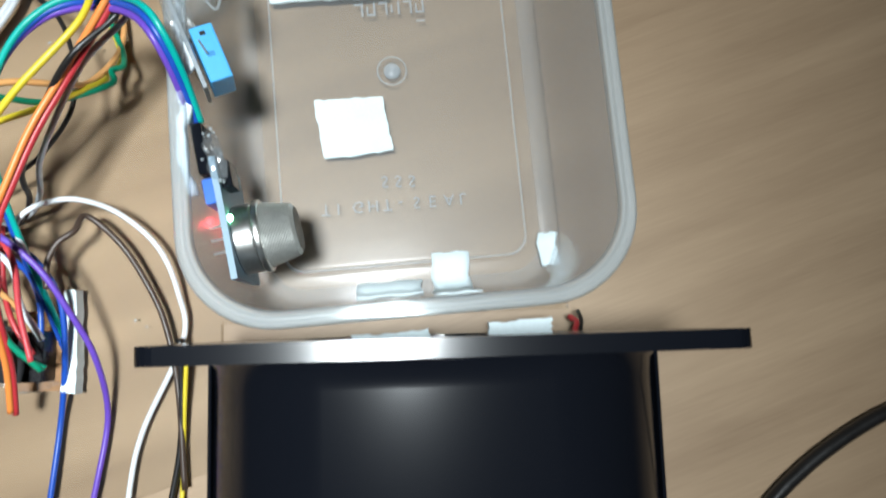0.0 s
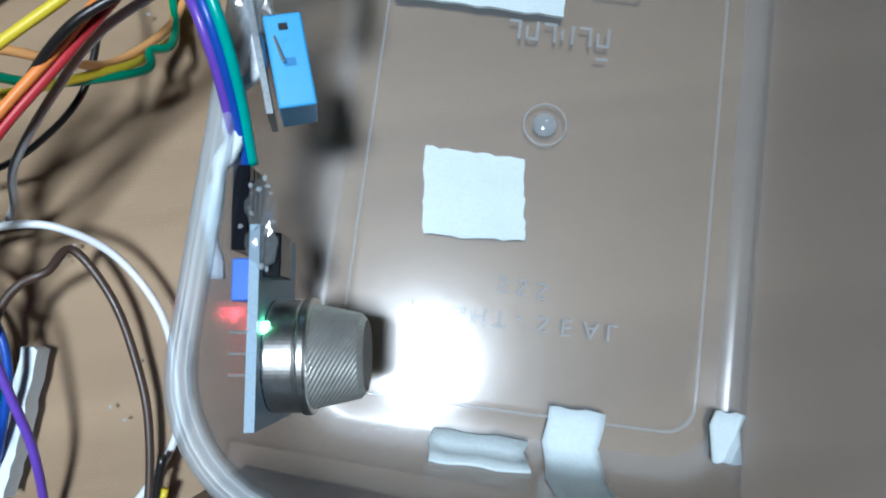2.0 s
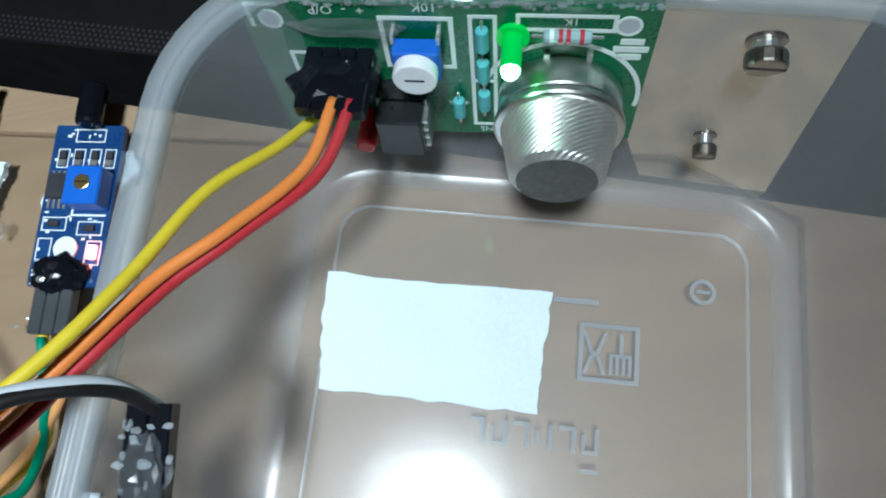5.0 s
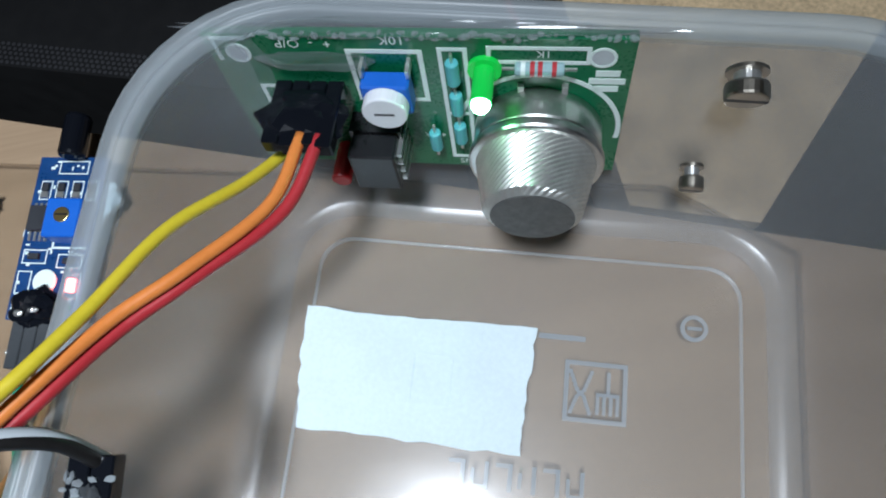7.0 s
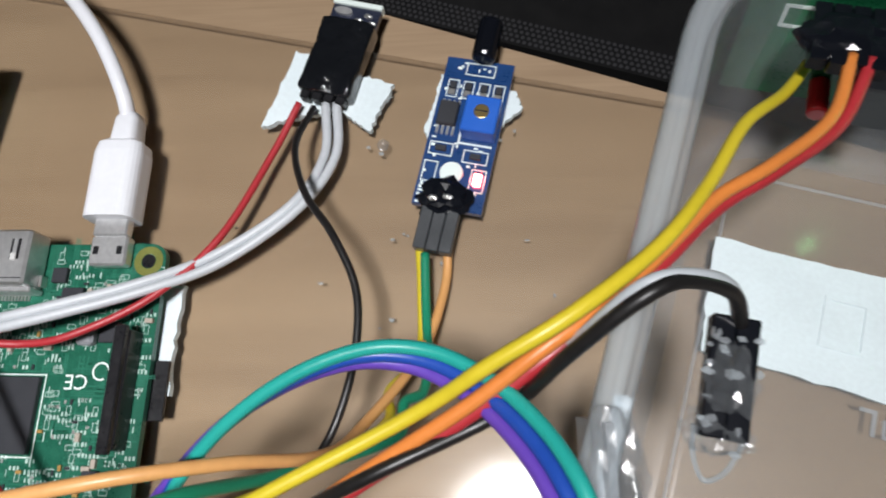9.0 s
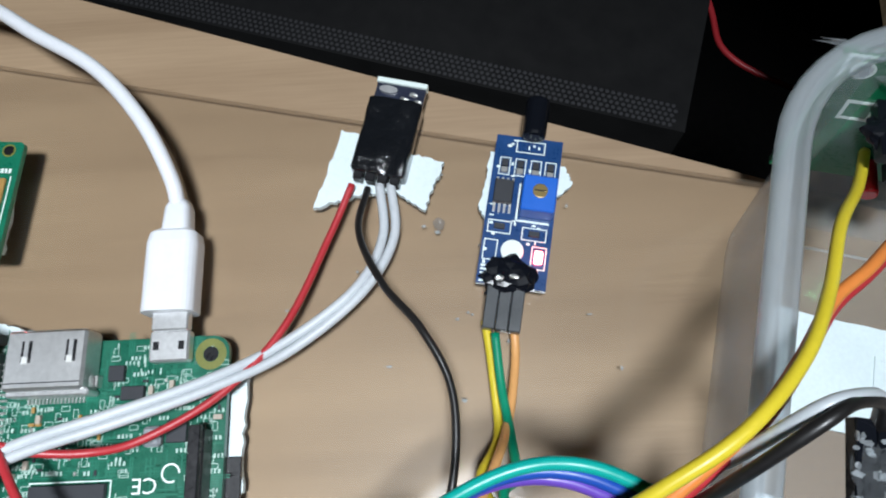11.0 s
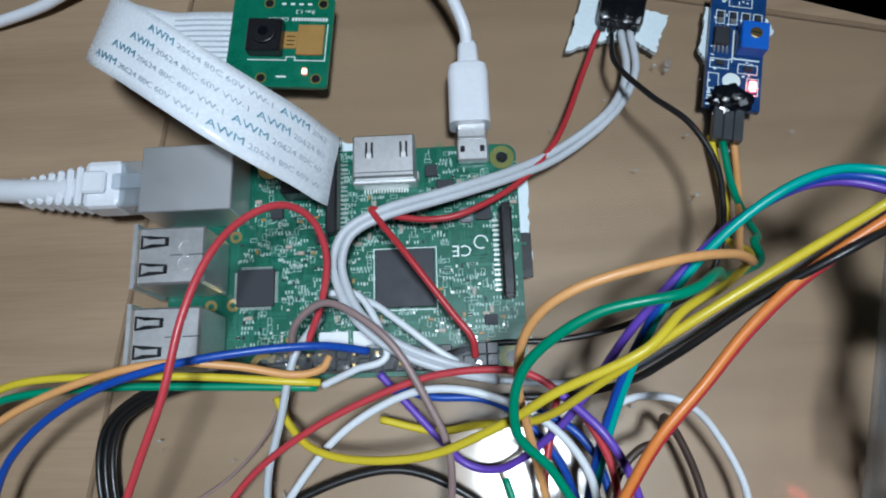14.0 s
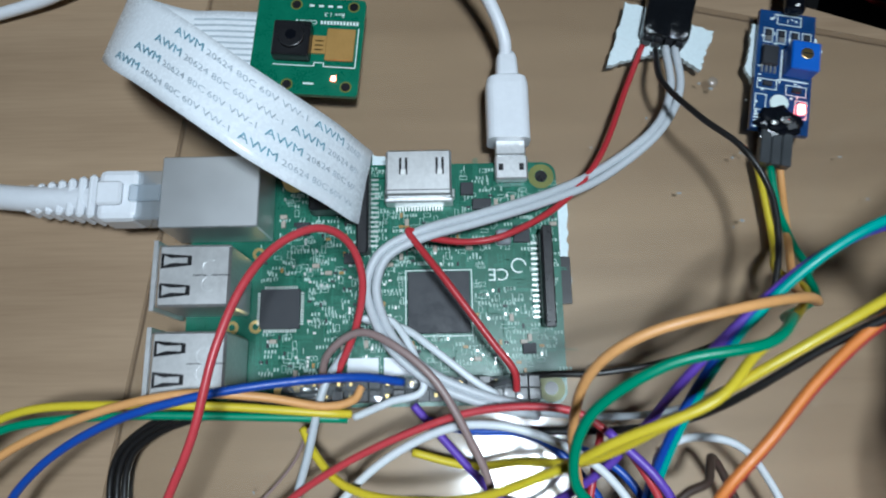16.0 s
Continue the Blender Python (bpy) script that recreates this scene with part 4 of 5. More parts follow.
    for k in range(5):
        part("glue", blob_bm(-54 + k * 10.5, -52.5, 15.8, 5, 2.8, 2.0, 0.4, 40 + k), GLUE, root, "clear hot glue")
    for x in (-45, -37):
        part("white_sticker", box_bm(x - 3.2, x + 3.6, -49.4, -45.4, 8.2, 8.5), WHITE, root)
    # many small soldered pieces
    kinds = []
    for name, sx, sy, sz, mat in (("capacitor", 1.1, 0.6, 0.5, AMBER), ("resistor", 1.0, 0.5, 0.35, CHIP_BLACK), ("capacitor", 1.6, 0.9, 0.8, material("tan_ceramic", (0.42, 0.36, 0.30), 0.5, grain=0.1)), ("solder_pad", 0.7, 0.5, 0.1, SOLDER)):
        me_ob = part(name, box_bm(-sx / 2, sx / 2, -sy / 2, sy / 2, 0, sz, 0.06), mat, root)
        me_ob.matrix_basis = mm(-50 - len(kinds) * 1.5, -26, 7.5)
        kinds.append(me_ob)
    clear = [(-88, -65, -20, 0), (-88, -69, -56, -21), (-41, -23, -12, 2), (-15.5, -5, -6, 2), (-36, -20, -41, -25), (-69.5, -58, -40, -28.5), (-47, -41, -23, 0), (-7, 0, -40, -17), (-60, -5, -56, -49), (-6, 0, -7, 0), (-65, -58, -7, 0), (-58, -49, -14, 2), (-5, 0, -56, -49), (-18.5, -7.5, -30, -22)]
    put = 0
    while put < 210:
        x, y = rnd.uniform(-68, -1.5), rnd.uniform(-48.5, -1.5)
        if any(a - 0.5 < x < b + 0.5 and c - 0.5 < y < d + 0.5 for a, b, c, d in clear):
            continue
        src = kinds[rnd.choice((0, 1, 1, 2, 3, 3, 3))]
        ob = src.copy()
        scene.collection.objects.link(ob)
        x, y = round(x / 1.3) * 1.3, round(y / 0.9) * 0.9
        ob.matrix_basis = mm(x, y, 7.5, 0, 0, rnd.choice((0, 90)))
        put += 1
    part("inductor", box_bm(-14.6, -11.2, -20.2, -16.6, 7.5, 9.6, 0.5), material("inductor_grey", (0.25, 0.26, 0.28), 0.5, grain=0.1), root)
    # fine white print: outlines, ticks and unreadable lettering as bars, and traces
    verts, faces = [], []

    def bar(x0, x1, y0, y1, z):
        b = len(verts)
        verts.extend(((x0 * MM, y0 * MM, z * MM), (x1 * MM, y0 * MM, z * MM), (x1 * MM, y1 * MM, z * MM), (x0 * MM, y1 * MM, z * MM)))
        faces.append((b, b + 1, b + 2, b + 3))
    for k in range(1000):
        x, y = rnd.uniform(-69, -1.5), rnd.uniform(-49, -1.2)
        if any(a < x < b and c < y < d for a, b, c, d in clear[:6] + clear[-1:]):
            continue
        kind = rnd.random()
        if kind < 0.45:
            for j in range(rnd.randint(2, 4)):
                w = rnd.uniform(0.25, 0.5)
                bar(x + j * 0.75, x + j * 0.75 + w, y, y + 0.75, 7.515)
        elif kind < 0.75:
            w, h = rnd.choice(((1.6, 0.9), (0.9, 1.6)))
            for a in ((x, x + w, y, y + 0.12), (x, x + w, y + h, y + h + 0.12), (x, x + 0.12, y, y + h), (x + w, x + w + 0.12, y, y + h)):
                bar(*a, 7.515)
        else:
            bar(x, x + rnd.uniform(0.12, 0.3), y, y + rnd.uniform(0.6, 1.8), 7.515)
    me = bpy.data.meshes.new("white_print")
    me.from_pydata(verts, [], faces)
    me.materials.append(SILK_FINE)
    ob = new("white_print", me)
    ob.parent = root
    ob["kind"] = "stuff"
    verts, faces = [], []
    for k in range(380):
        x, y = rnd.uniform(-70, -3), rnd.uniform(-49, -3)
        run = rnd.uniform(2, 7)
        for j in range(rnd.randint(1, 5)):
            if rnd.random() < 0.5:
                bar(x, x + run, y + j * 0.42, y + j * 0.42 + 0.18, 7.506)
            else:
                bar(x + j * 0.42, x + j * 0.42 + 0.18, y, y + run, 7.507)
    me = bpy.data.meshes.new("copper_trace")
    me.from_pydata(verts, [], faces)
    me.materials.append(material("trace_green", (0.015, 0.165, 0.105), 0.35, grain=0.1))
    ob = new("copper_trace", me)
    ob.parent = root
    ob["kind"] = "stuff"
    part("white_letters", moved(text_bm("CE", 4.0), mm(-11.8, -25.6, 7.53, 0, 0, 180)), SILK, root)
    part("white_print", arc_bm(-9.6, -24.9, 1.4, 0.35, 0, 300, 7.5, 7.53, 20), SILK, root)


def camera_board():
    root = thing("camera_board", mm(-59.2, 30.6, 0, 0, 0, -4.6), "small green camera board with black lens block", "camera board")
    outline = round_rect(-13.4, 13.4, -13, 13, 1, 3)
    part("circuit_board", plate_bm(outline, 8.5, 9.7), PCB_CAM, root)
    lens = part("lens_block", box_bm(-7.8, 1.2, -4.6, 4.6, 9.7, 13.2, 0.35), BLACK, root)
    part("lens_barrel", cyl_bm(-3.2, 0.2, 13.2, 14.2, 3.2, 28, bevel=0.2), BLACK, lens)
    part("lens_glass", cyl_bm(-3.2, 0.2, 14.2, 14.26, 1.3, 20), FAN_BLACK, lens)
    part("flex", box_bm(4.6, 11.6, -4.0, 4.6, 9.7, 10.4, 0.2), AMBER, root, "amber flex connector")
    part("flex", box_bm(1.2, 4.6, -2.2, 2.6, 9.7, 10.0), AMBER, root)
    line = box_bm(-8.0, 2.0, -5.6, -5.35, 9.7, 9.73)
    for x0, x1, y0, y1 in ((2.0, 2.25, -5.6, -4.4), (2.25, 4.3, -4.65, -4.4), (4.3, 4.55, -5.6, -4.4), (4.55, 12.3, -5.6, -5.35), (12.05, 12.3, -5.35, 5.2)):
        line = box_bm(x0, x1, y0, y1, 9.7, 9.73, bm=line)
    part("white_print", line, SILK, root)
    for y in (-1.2, 0.0, 1.2):
        part("flex_pad", box_bm(1.9, 3.9, y - 0.2, y + 0.2, 10.0, 10.05), GOLD, root)
    part("status_led", box_bm(6.7, 7.9, -9.3, -7.9, 9.7, 10.2, 0.2), RED_LED, root, "glowing red status lamp")
    bars = None
    for k in range(12):
        bars = box_bm(2.6 + k * 0.8, 3.15 + k * 0.8, 5.9, 6.9, 9.7, 9.73, bm=bars)
    for k in range(4):
        bars = box_bm(-0.6 + k * 2.3, 0.6 + k * 2.3, 10.6, 11.2, 9.7, 9.73, bm=bars)
    bars = box_bm(0.0, 2.6, -10.4, -9.9, 9.7, 9.73, bm=bars)
    part("white_print", bars, SILK, root)
    part("white_letters", moved(text_bm("Camera", 1.7), mm(1.8, 6.9, 9.72, 0, 0, 180)), SILK, root)
    part("white_letters", moved(text_bm("Rev 1.3", 1.7), mm(8.4, 9.2, 9.72, 0, 0, 180)), SILK, root)
    for x, y in ((-3.9, 11), (10.4, 11), (-3.9, -10.6), (10.4, -10.6)):
        part("mounting_hole", cyl_bm(x, y, 9.69, 9.74, 1.1, 20), BLACK, root)
        part("mounting_ring", arc_bm(x, y, 1.1, 0.35, 0, 360, 9.69, 9.73, 20), OLIVE, root)
    part("cable_socket", box_bm(-13.6, -10.5, -9, 9.5, 6.4, 8.5, 0.2), BLACK, root)


def ribbon_cable():
    line = smooth_path([(-44, -7.3, 12.5), (-45.8, -7.5, 18), (-50, -6.1, 26), (-56.6, -3.8, 34), (-64.8, 0.5, 39), (-74.3, 7.3, 40), (-84.3, 15.2, 37), (-92, 21.2, 33), (-97.8, 27.1, 26), (-101.9, 32.5, 17), (-100.8, 35.6, 10), (-90, 33.4, 7.6), (-82, 33.2, 7.2), (-71.5, 32.4, 7.4)], 12)
    root = thing("ribbon_cable", Matrix.Identity(4), "flat white ribbon cable with printed letters, arched and folded", "ribbon cable")
    half = 8.8
    lens = [0.0]
    for a, b in zip(line, line[1:]):
        lens.append(lens[-1] + (b - a).length)
    total = lens[-1]

    def frame_at(s):
        i = max(k for k in range(len(lens)) if lens[k] <= s + 1e-9)
        i = min(i, len(line) - 2)
        f = (s - lens[i]) / max(lens[i + 1] - lens[i], 1e-6)
        p = line[i].lerp(line[i + 1], f)
        t = (line[min(i + 2, len(line) - 1)] - line[max(i - 1, 0)]).normalized()
        turn = 0.16 + 0.14 * min(max((s - 40) / 30, 0), 1) - 0.28 * min(max((s - total * 0.68) / 14, 0), 1)
        lean = Vector((turn, 1, 0))
        across = (lean - t * lean.dot(t) * 0.0).normalized()
        up = t.cross(across).normalized()
        return p, across, up
    bm = bmesh.new()
    rows = []
    for i in range(len(line)):
        p, across, up = frame_at(lens[i])
        rows.append([bm.verts.new((p + across * half * k / 4) * MM) for k in range(-4, 5)])
    for a, b in zip(rows, rows[1:]):
        for k in range(8):
            bm.faces.new((a[k], a[k + 1], b[k + 1], b[k]))
    bm.normal_update()
    bmesh.ops.solidify(bm, geom=bm.faces[:], thickness=0.25 * MM)
    part("flat_cable", bm, RIBBON, root, smooth=True)
    # bare conductors at the camera end
    for k in range(9):
        w = -6.4 + k * 1.6
        strip = bmesh.new()
        rows = []
        for i in range(9):
            p, across, up = frame_at(total - 1.0 - i * 2.0)
            lift = up if up.z > 0 else -up
            rows.append([strip.verts.new((p + across * (w + d) + lift * 0.3) * MM) for d in (-0.28, 0.28)])
        for a, b in zip(rows, rows[1:]):
            strip.faces.new((a[0], a[1], b[1], b[0]))
        part("conductor", strip, RIBBON_GREY, root)
    # printed lines of letters, running from the fold down to the socket
    for row, (w, start) in enumerate(((5.0, 24), (1.3, 19), (-2.4, 14), (-6.2, 9))):
        for rep in range(2):
            for words, size, off in (("AWM", 2.9, 0), ("20624 80C", 2.2, 9.5), ("60V VW-1", 2.2, 22)):
                tb = text_bm(words, size)
                bmesh.ops.subdivide_edges(tb, edges=[e for e in tb.edges if e.calc_length() > 0.0012], cuts=1)
                for v in tb.verts:
                    s = 66 - (start + off + rep * 35 - 14 + 1.22 * v.co.x / MM) + 0.0
                    s = min(max(s, 6.0), total - 20)
                    p, across, up = frame_at(s)
                    lift = up if up.z > 0 else -up
                    v.co = (p + across * (w + 0.85 * v.co.y / MM) + lift * 0.32) * MM
                part("printed_letters", tb, RIBBON_INK if words == "AWM" else RIBBON_GREY, root)


def usb_plug():
    root = thing("power_cable", Matrix.Identity(4), "white power cable with a moulded plug in the board", "cable")
    part("plug_tip", box_bm(-14.2, -7.2, 0.9, 5, 8.2, 10.6, 0.3), STEEL, root)
    ring = [(x - 10.6, 0, z + 9.6) for x, z in round_rect(-5.5, 4.6, -3.8, 3.8, 2.4, 5)]
    body = [[(x, y, z) for x, _, z in ring] for y in (4.2, 4.6, 18.0)]
    taper = [[(-10.6 + (x + 10.6) * k, y, 9.6 + (z - 9.6) * k) for x, _, z in ring] for y, k in ((20.0, 0.92), (20.8, 0.7), (21.0, 0.55))]
    part("plug_body", loft_bm(body + taper, cap0=True, cap1=True), WHITE, root, smooth=False)
    neck = [[(-10.6 + (x + 10.6) * k * 0.55, y, 9.6 + (z - 9.6) * k * 0.75) for x, _, z in ring] for y, k in ((20.5, 1), (25.5, 0.9), (27, 0.7))]
    part("strain_relief", loft_bm(neck, cap1=True), WHITE, root, smooth=True)
    part("cord", tube_bm([(-11.0, 25, 9.6), (-11.8, 31.2, 13), (-17.5, 42.8, 16), (-27.4, 54.3, 17), (-40.9, 63.3, 17), (-55.7, 73.4, 15), (-73.9, 77.6, 12), (-87.6, 73.6, 9), (-98.3, 69, 6.5), (-109.3, 59.6, 5), (-121, 51.8, 5), (-138.7, 45.9, 3), (-200, 30, 1.6)], 1.55, 14, 12), WHITE, root, smooth=True)


def network_cable():
    root = thing("network_cable", Matrix.Identity(4), "white network cable with a clear latched plug", "cable")
    part("plug_body", box_bm(-94.5, -86.5, -15.4, -4.2, 10.2, 18.2, 0.5), CLEAR_PLUG, root, "clear plastic plug")
    part("latch", box_bm(-95.0, -88, -11.6, -7.8, 18.2, 19.6, 0.3), CLEAR_PLUG, root)
    part("boot", box_bm(-102.5, -93, -15.6, -3.8, 9.8, 18.6, 1.6, seg=2), WHITE, root)
    part("boot_wing", box_bm(-102.0, -96.5, -12.4, -7.0, 18.4, 20.0, 0.5), WHITE, root)
    for k in range(7):
        x = -104.2 - k * 2.8
        w = 5.0 - k * 0.28
        part("boot_rib", box_bm(x - 0.9, x + 0.9, -9.6 + k * 0.2 - w, -9.6 + k * 0.2 + w, 13.6 - k * 0.6 - 4.0 + k * 0.2, 13.6 - k * 0.6 + 4.0 - k * 0.2, 0.6), WHITE, root)
    part("cord", tube_bm([(-104, -9.6, 14), (-116, -8.8, 12.5), (-126, -7.6, 10.5), (-142, -4.7, 6.8), (-165, -1, 3.2), (-230, 6, 3.0)], 3.0, 16, 10), WHITE, root, smooth=True)


# ---- small modules ----
def flame_sensor():
    root = thing("flame_sensor", mm(60.9, 39.0, 0, 0, 0, -11.5), "blue flame sensor module with glowing red lamp", "sensor module")
    part("circuit_board", box_bm(-6.9, 6.9, -32.5, 0, 4.6, 6.2), PCB_BLUE, root)
    white = frame_bm(-2.6, 3.4, -3.6, -0.8, 0.22, 6.2, 6.25)
    for x in (-5.6, -2.4, 0.8, 3.8):
        white = frame_bm(x, x + 2.3, -9.0, -5.0, 0.2, 6.2, 6.25, bm=white)
    white = box_bm(-0.9, -0.5, -18.5, -10.5, 6.2, 6.25, bm=white)
    white = box_bm(-0.9, 6.0, -18.8, -18.4, 6.2, 6.25, bm=white)
    white = frame_bm(-6.2, -1.4, -21.8, -19.0, 0.22, 6.2, 6.25, bm=white)
    white = frame_bm(0.8, 5.8, -22.6, -19.8, 0.22, 6.2, 6.25, bm=white)
    white = frame_bm(-6.4, -3.6, -27.6, -23.2, 0.22, 6.2, 6.25, bm=white)
    white = frame_bm(3.2, 6.2, -28.4, -23.6, 0.22, 6.2, 6.25, bm=white)
    for k in range(5):
        white = box_bm(-6.4, -2.6, -29.0 - k * 0.8, -28.6 - k * 0.8, 6.2, 6.25, bm=white)
    rnd = random.Random(9)
    for k in range(46):
        x, y = rnd.uniform(-6.4, 5.4), rnd.uniform(-31, -1)
        white = box_bm(x, x + rnd.uniform(0.3, 0.9), y, y + rnd.uniform(0.3, 0.8), 6.2, 6.24, bm=white)
    part("white_print", white, SILK, root)
    for x in (-5.6, -2.4, 0.8, 3.8):
        part("resistor", box_bm(x + 0.45, x + 1.85, -7.2, -5.6, 6.2, 6.8, 0.1), CHIP_BLACK, root)
        part("solder_pad", box_bm(x + 0.4, x + 1.9, -8.6, -7.3, 6.2, 6.7, 0.15), SOLDER, root)
    for x, y in ((-4.9, -20.4), (2.2, -21.2)):
        part("resistor", box_bm(x, x + 2.2, y - 0.6, y + 0.6, 6.2, 6.9, 0.1), CHIP_BLACK, root)
    chip = part("comparator_chip", box_bm(-5.9, -2.0, -15.6, -10.6, 6.2, 7.8, 0.2), CHIP_BLACK, root)
    for k in range(4):
        part("chip_leg", box_bm(-5.7 + k * 1.05, -5.2 + k * 1.05, -17.4, -15.6, 6.2, 6.7), SOLDER, root)
        part("chip_leg", box_bm(-5.7 + k * 1.05, -5.2 + k * 1.05, -10.6, -9.8, 6.2, 6.7), SOLDER, root)
    trim = part("trimmer", box_bm(-0.3, 6.5, -17.8, -10.2, 6.2, 11.0, 0.3), TRIM_BLUE, root, "blue trimmer with brass screw")
    part("trimmer_screw", cyl_bm(3.2, -13.6, 11.0, 11.3, 1.5, 20, bevel=0.1), GOLD, trim)
    part("screw_slot", box_bm(2.0, 4.4, -13.75, -13.45, 11.3, 11.33), BLACK, trim)
    part("electrolytic_hole", cyl_bm(-0.6, -25.2, 6.2, 6.7, 2.3, 26, bevel=0.2), SILK, root)
    part("status_led", box_bm(3.9, 5.5, -27.2, -24.6, 6.2, 7.0, 0.2), RED_LED, root, "glowing red lamp")
    part("infrared_eye", moved(cyl_bm(0, 0, -2, 7, 2.5, 24, bevel=0.8), mm(0.6, 1.0, 8.2, -90, 0, 0)), FAN_BLACK, root, "black domed infrared eye")
    part("glue", blob_bm(-0.8, -30.6, 6.8, 5.0, 3.8, 1.9, 0.55, 61), FAN_BLACK, root, "glossy black glue")
    for i in range(3):
        part("plug_housing", box_bm(-4.4 + i * 2.5, -2.0 + i * 2.5, -41.5, -31.5, 5.0, 7.5, 0.2), material("dark_grey_plug", (0.05, 0.055, 0.06), 0.35, grain=0.1) if i == 0 else bpy.data.materials["dark_grey_plug"], root)
    part("solder_joint", blob_bm(-2.4, -31.8, 9.2, 0.9, 0.6, 0.4, 0.3, 63), SOLDER, root)
    part("solder_joint", blob_bm(0.4, -31.2, 9.4, 1.0, 0.5, 0.4, 0.3, 64), SOLDER, root)


def wrapped_sensor():
    root = thing("wrapped_sensor", mm(31.4, 42.0, 0, 0, 0, -14.5), "small module wrapped in shiny black tape", "sensor module")
    part("circuit_board", box_bm(-5.4, 5.4, -9.5, 11.5, 4.8, 6.2), PCB_BLACK, root)
    part("board_edge", box_bm(-5.6, 5.6, 11.4, 12.6, 4.6, 6.9, 0.2), SILK, root)
    wrap = box_bm(-5.8, 5.8, -10.5, 7.0, 4.2, 8.8, 0.8, seg=2)
    bmesh.ops.subdivide_edges(wrap, edges=wrap.edges[:], cuts=5, use_grid_fill=True)
    for v in wrap.verts:
        v.co.z += 0.0011 * noise.noise(v.co * 380) + 0.0006 * noise.noise(v.co * 900)
    part("tape_wrap", wrap, CRUMPLE, root, "crumpled glossy black tape", smooth=True)
    part("crystal", moved(cyl_bm(0, 0, 0, 0.7, 1, 24), mm(-2.6, 9.8, 6.2) @ Matrix.Diagonal((2.0, 0.9, 1, 1))), STEEL, root)
    for x, y in ((3.0, 9.6), (1.2, 8.2), (4.2, 8.0)):
        part("solder_joint", blob_bm(x, y, 6.4, 0.9, 0.5, 0.4, 0.4, int(x * 7)), SOLDER, root)
    for k in range(4):
        part("plug_end", box_bm(-5.0 + k * 2.6, -3.0 + k * 2.6, -12.0, -10.0, 5.2, 7.6, 0.2), BLACK, root)
    bead = part("glue_bead", blob_bm(41.0, 21.8, 3.9, 1.1, 1.4, 0.9, 0.3, 71), GLUE)
    tagged(bead, "small clear bead of hot glue on the sheet", "glue")


def glue_crumbs():
    rnd = random.Random(31)
    bm = None
    for x, y in ((49, 16), (69, 3), (45, 3), (66, 24), (24, 12), (39, 20), (10, 4), (73, -8), (44, -14), (31, -8), (22, -66), (36, -92), (30, -101), (-70, -75), (-58, -80), (-88, -70), (52, -2), (40, 34)):
        for k in range(rnd.randint(1, 3)):
            bm = blob_bm(x + rnd.uniform(-2, 2), y + rnd.uniform(-2, 2), 3.3, rnd.uniform(0.25, 0.7), rnd.uniform(0.2, 0.5), rnd.uniform(0.2, 0.45), 0.5, rnd.randint(1, 99), 1, bm)
    tagged(part("glue_crumbs", bm, GLUE_BEADS), "tiny clear crumbs of glue on the sheet", "glue", kind="stuff")


def perf_board():
    root = thing("perforated_board", mm(-0.7, -94.0, 0, 0, 0, -19.5), "small brown perforated board with black sockets", "circuit board")
    part("circuit_board", box_bm(-7, 9.5, -16, 7.5, 4.0, 5.6), COPPER_PAD, root)
    holes = None
    for i in range(6):
        for j in range(2):
            holes = cyl_bm(-5 + i * 2.54, 6 - j * 2.54, 5.6, 5.68, 0.7, 10, bm=holes)
    part("solder_pad", holes, GOLD, root)
    for x in (-5, 4):
        s = part("socket", box_bm(x - 3.6, x + 3.6, -13, 1.5, 5.6, 13, 0.3), BLACK, root)
        for k in range(4):
            part("socket_hole", box_bm(x - 0.6, x + 0.6, -11 + k * 3.2, -9.6 + k * 3.2, 13, 13.05), CHIP_BLACK, s)
    part("foam_edge", torn_patch([(10, 13), (13.5, 13.6), (14.5, -17), (10, -16)], 3.05, 4.5, 23), TAPE, root)
    part("glue", blob_bm(0, -14, 5, 9, 2.5, 2, 0.4, 81), GLUE, root, "clear hot glue")


def beyond_the_table():
    slab = part("chipboard_panel", plate_bm([(163, 62), (166, 12), (189, 4), (262, 78), (250, 130), (170, 120)], -30, -2), CHIP)
    tagged(slab, "raw pale chipboard panel edge behind the box", "chipboard panel")
    root = thing("perforated_case", mm(0, 0, 0), "black perforated metal case beyond the table", "case")
    # black case, its colour taken darker still for the unlit space
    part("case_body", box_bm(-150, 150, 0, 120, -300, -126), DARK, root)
    # perforations as paler hexagons, their glint put into the colour
    verts, faces = [], []
    for i in range(110):
        for j in range(5):
            x, y = -140 + i * 2.6 + (j % 2) * 1.3, 2 + j * 2.3
            b = len(verts)
            for k in range(6):
                a = radians(60 * k)
                verts.append(((x + 0.95 * math.cos(a)) * MM, (y + 0.95 * math.sin(a)) * MM, -125.9 * MM))
            faces.append(tuple(range(b, b + 6)))
    me = bpy.data.meshes.new("perforation")
    me.from_pydata(verts, [], faces)
    me.materials.append(material("painted_case_glint", (0.06, 0.06, 0.066), 0.5, 0.5))
    ob = new("perforation", me)
    ob.parent = root
    ob["kind"] = "stuff"
    root.matrix_world = mm(0, 150, 0, 0, 0, -18)
    stand = part("cord", tube_bm([(170, 230, -150), (174, 182, -150), (177, 157, -150), (200, 138, -150), (240, 120, -150)], 1.5, 10), W_RED, smooth=True)
    tagged(stand, "thin red cord hanging beyond the table edge", "cord")


# ---- wires ----
def wire(mat, label, r, *points):
    ob = part("jumper_wire", tube_bm(points, r, 10, 10), mat, smooth=True)
    tagged(ob, label, "wire", "jumper wires")


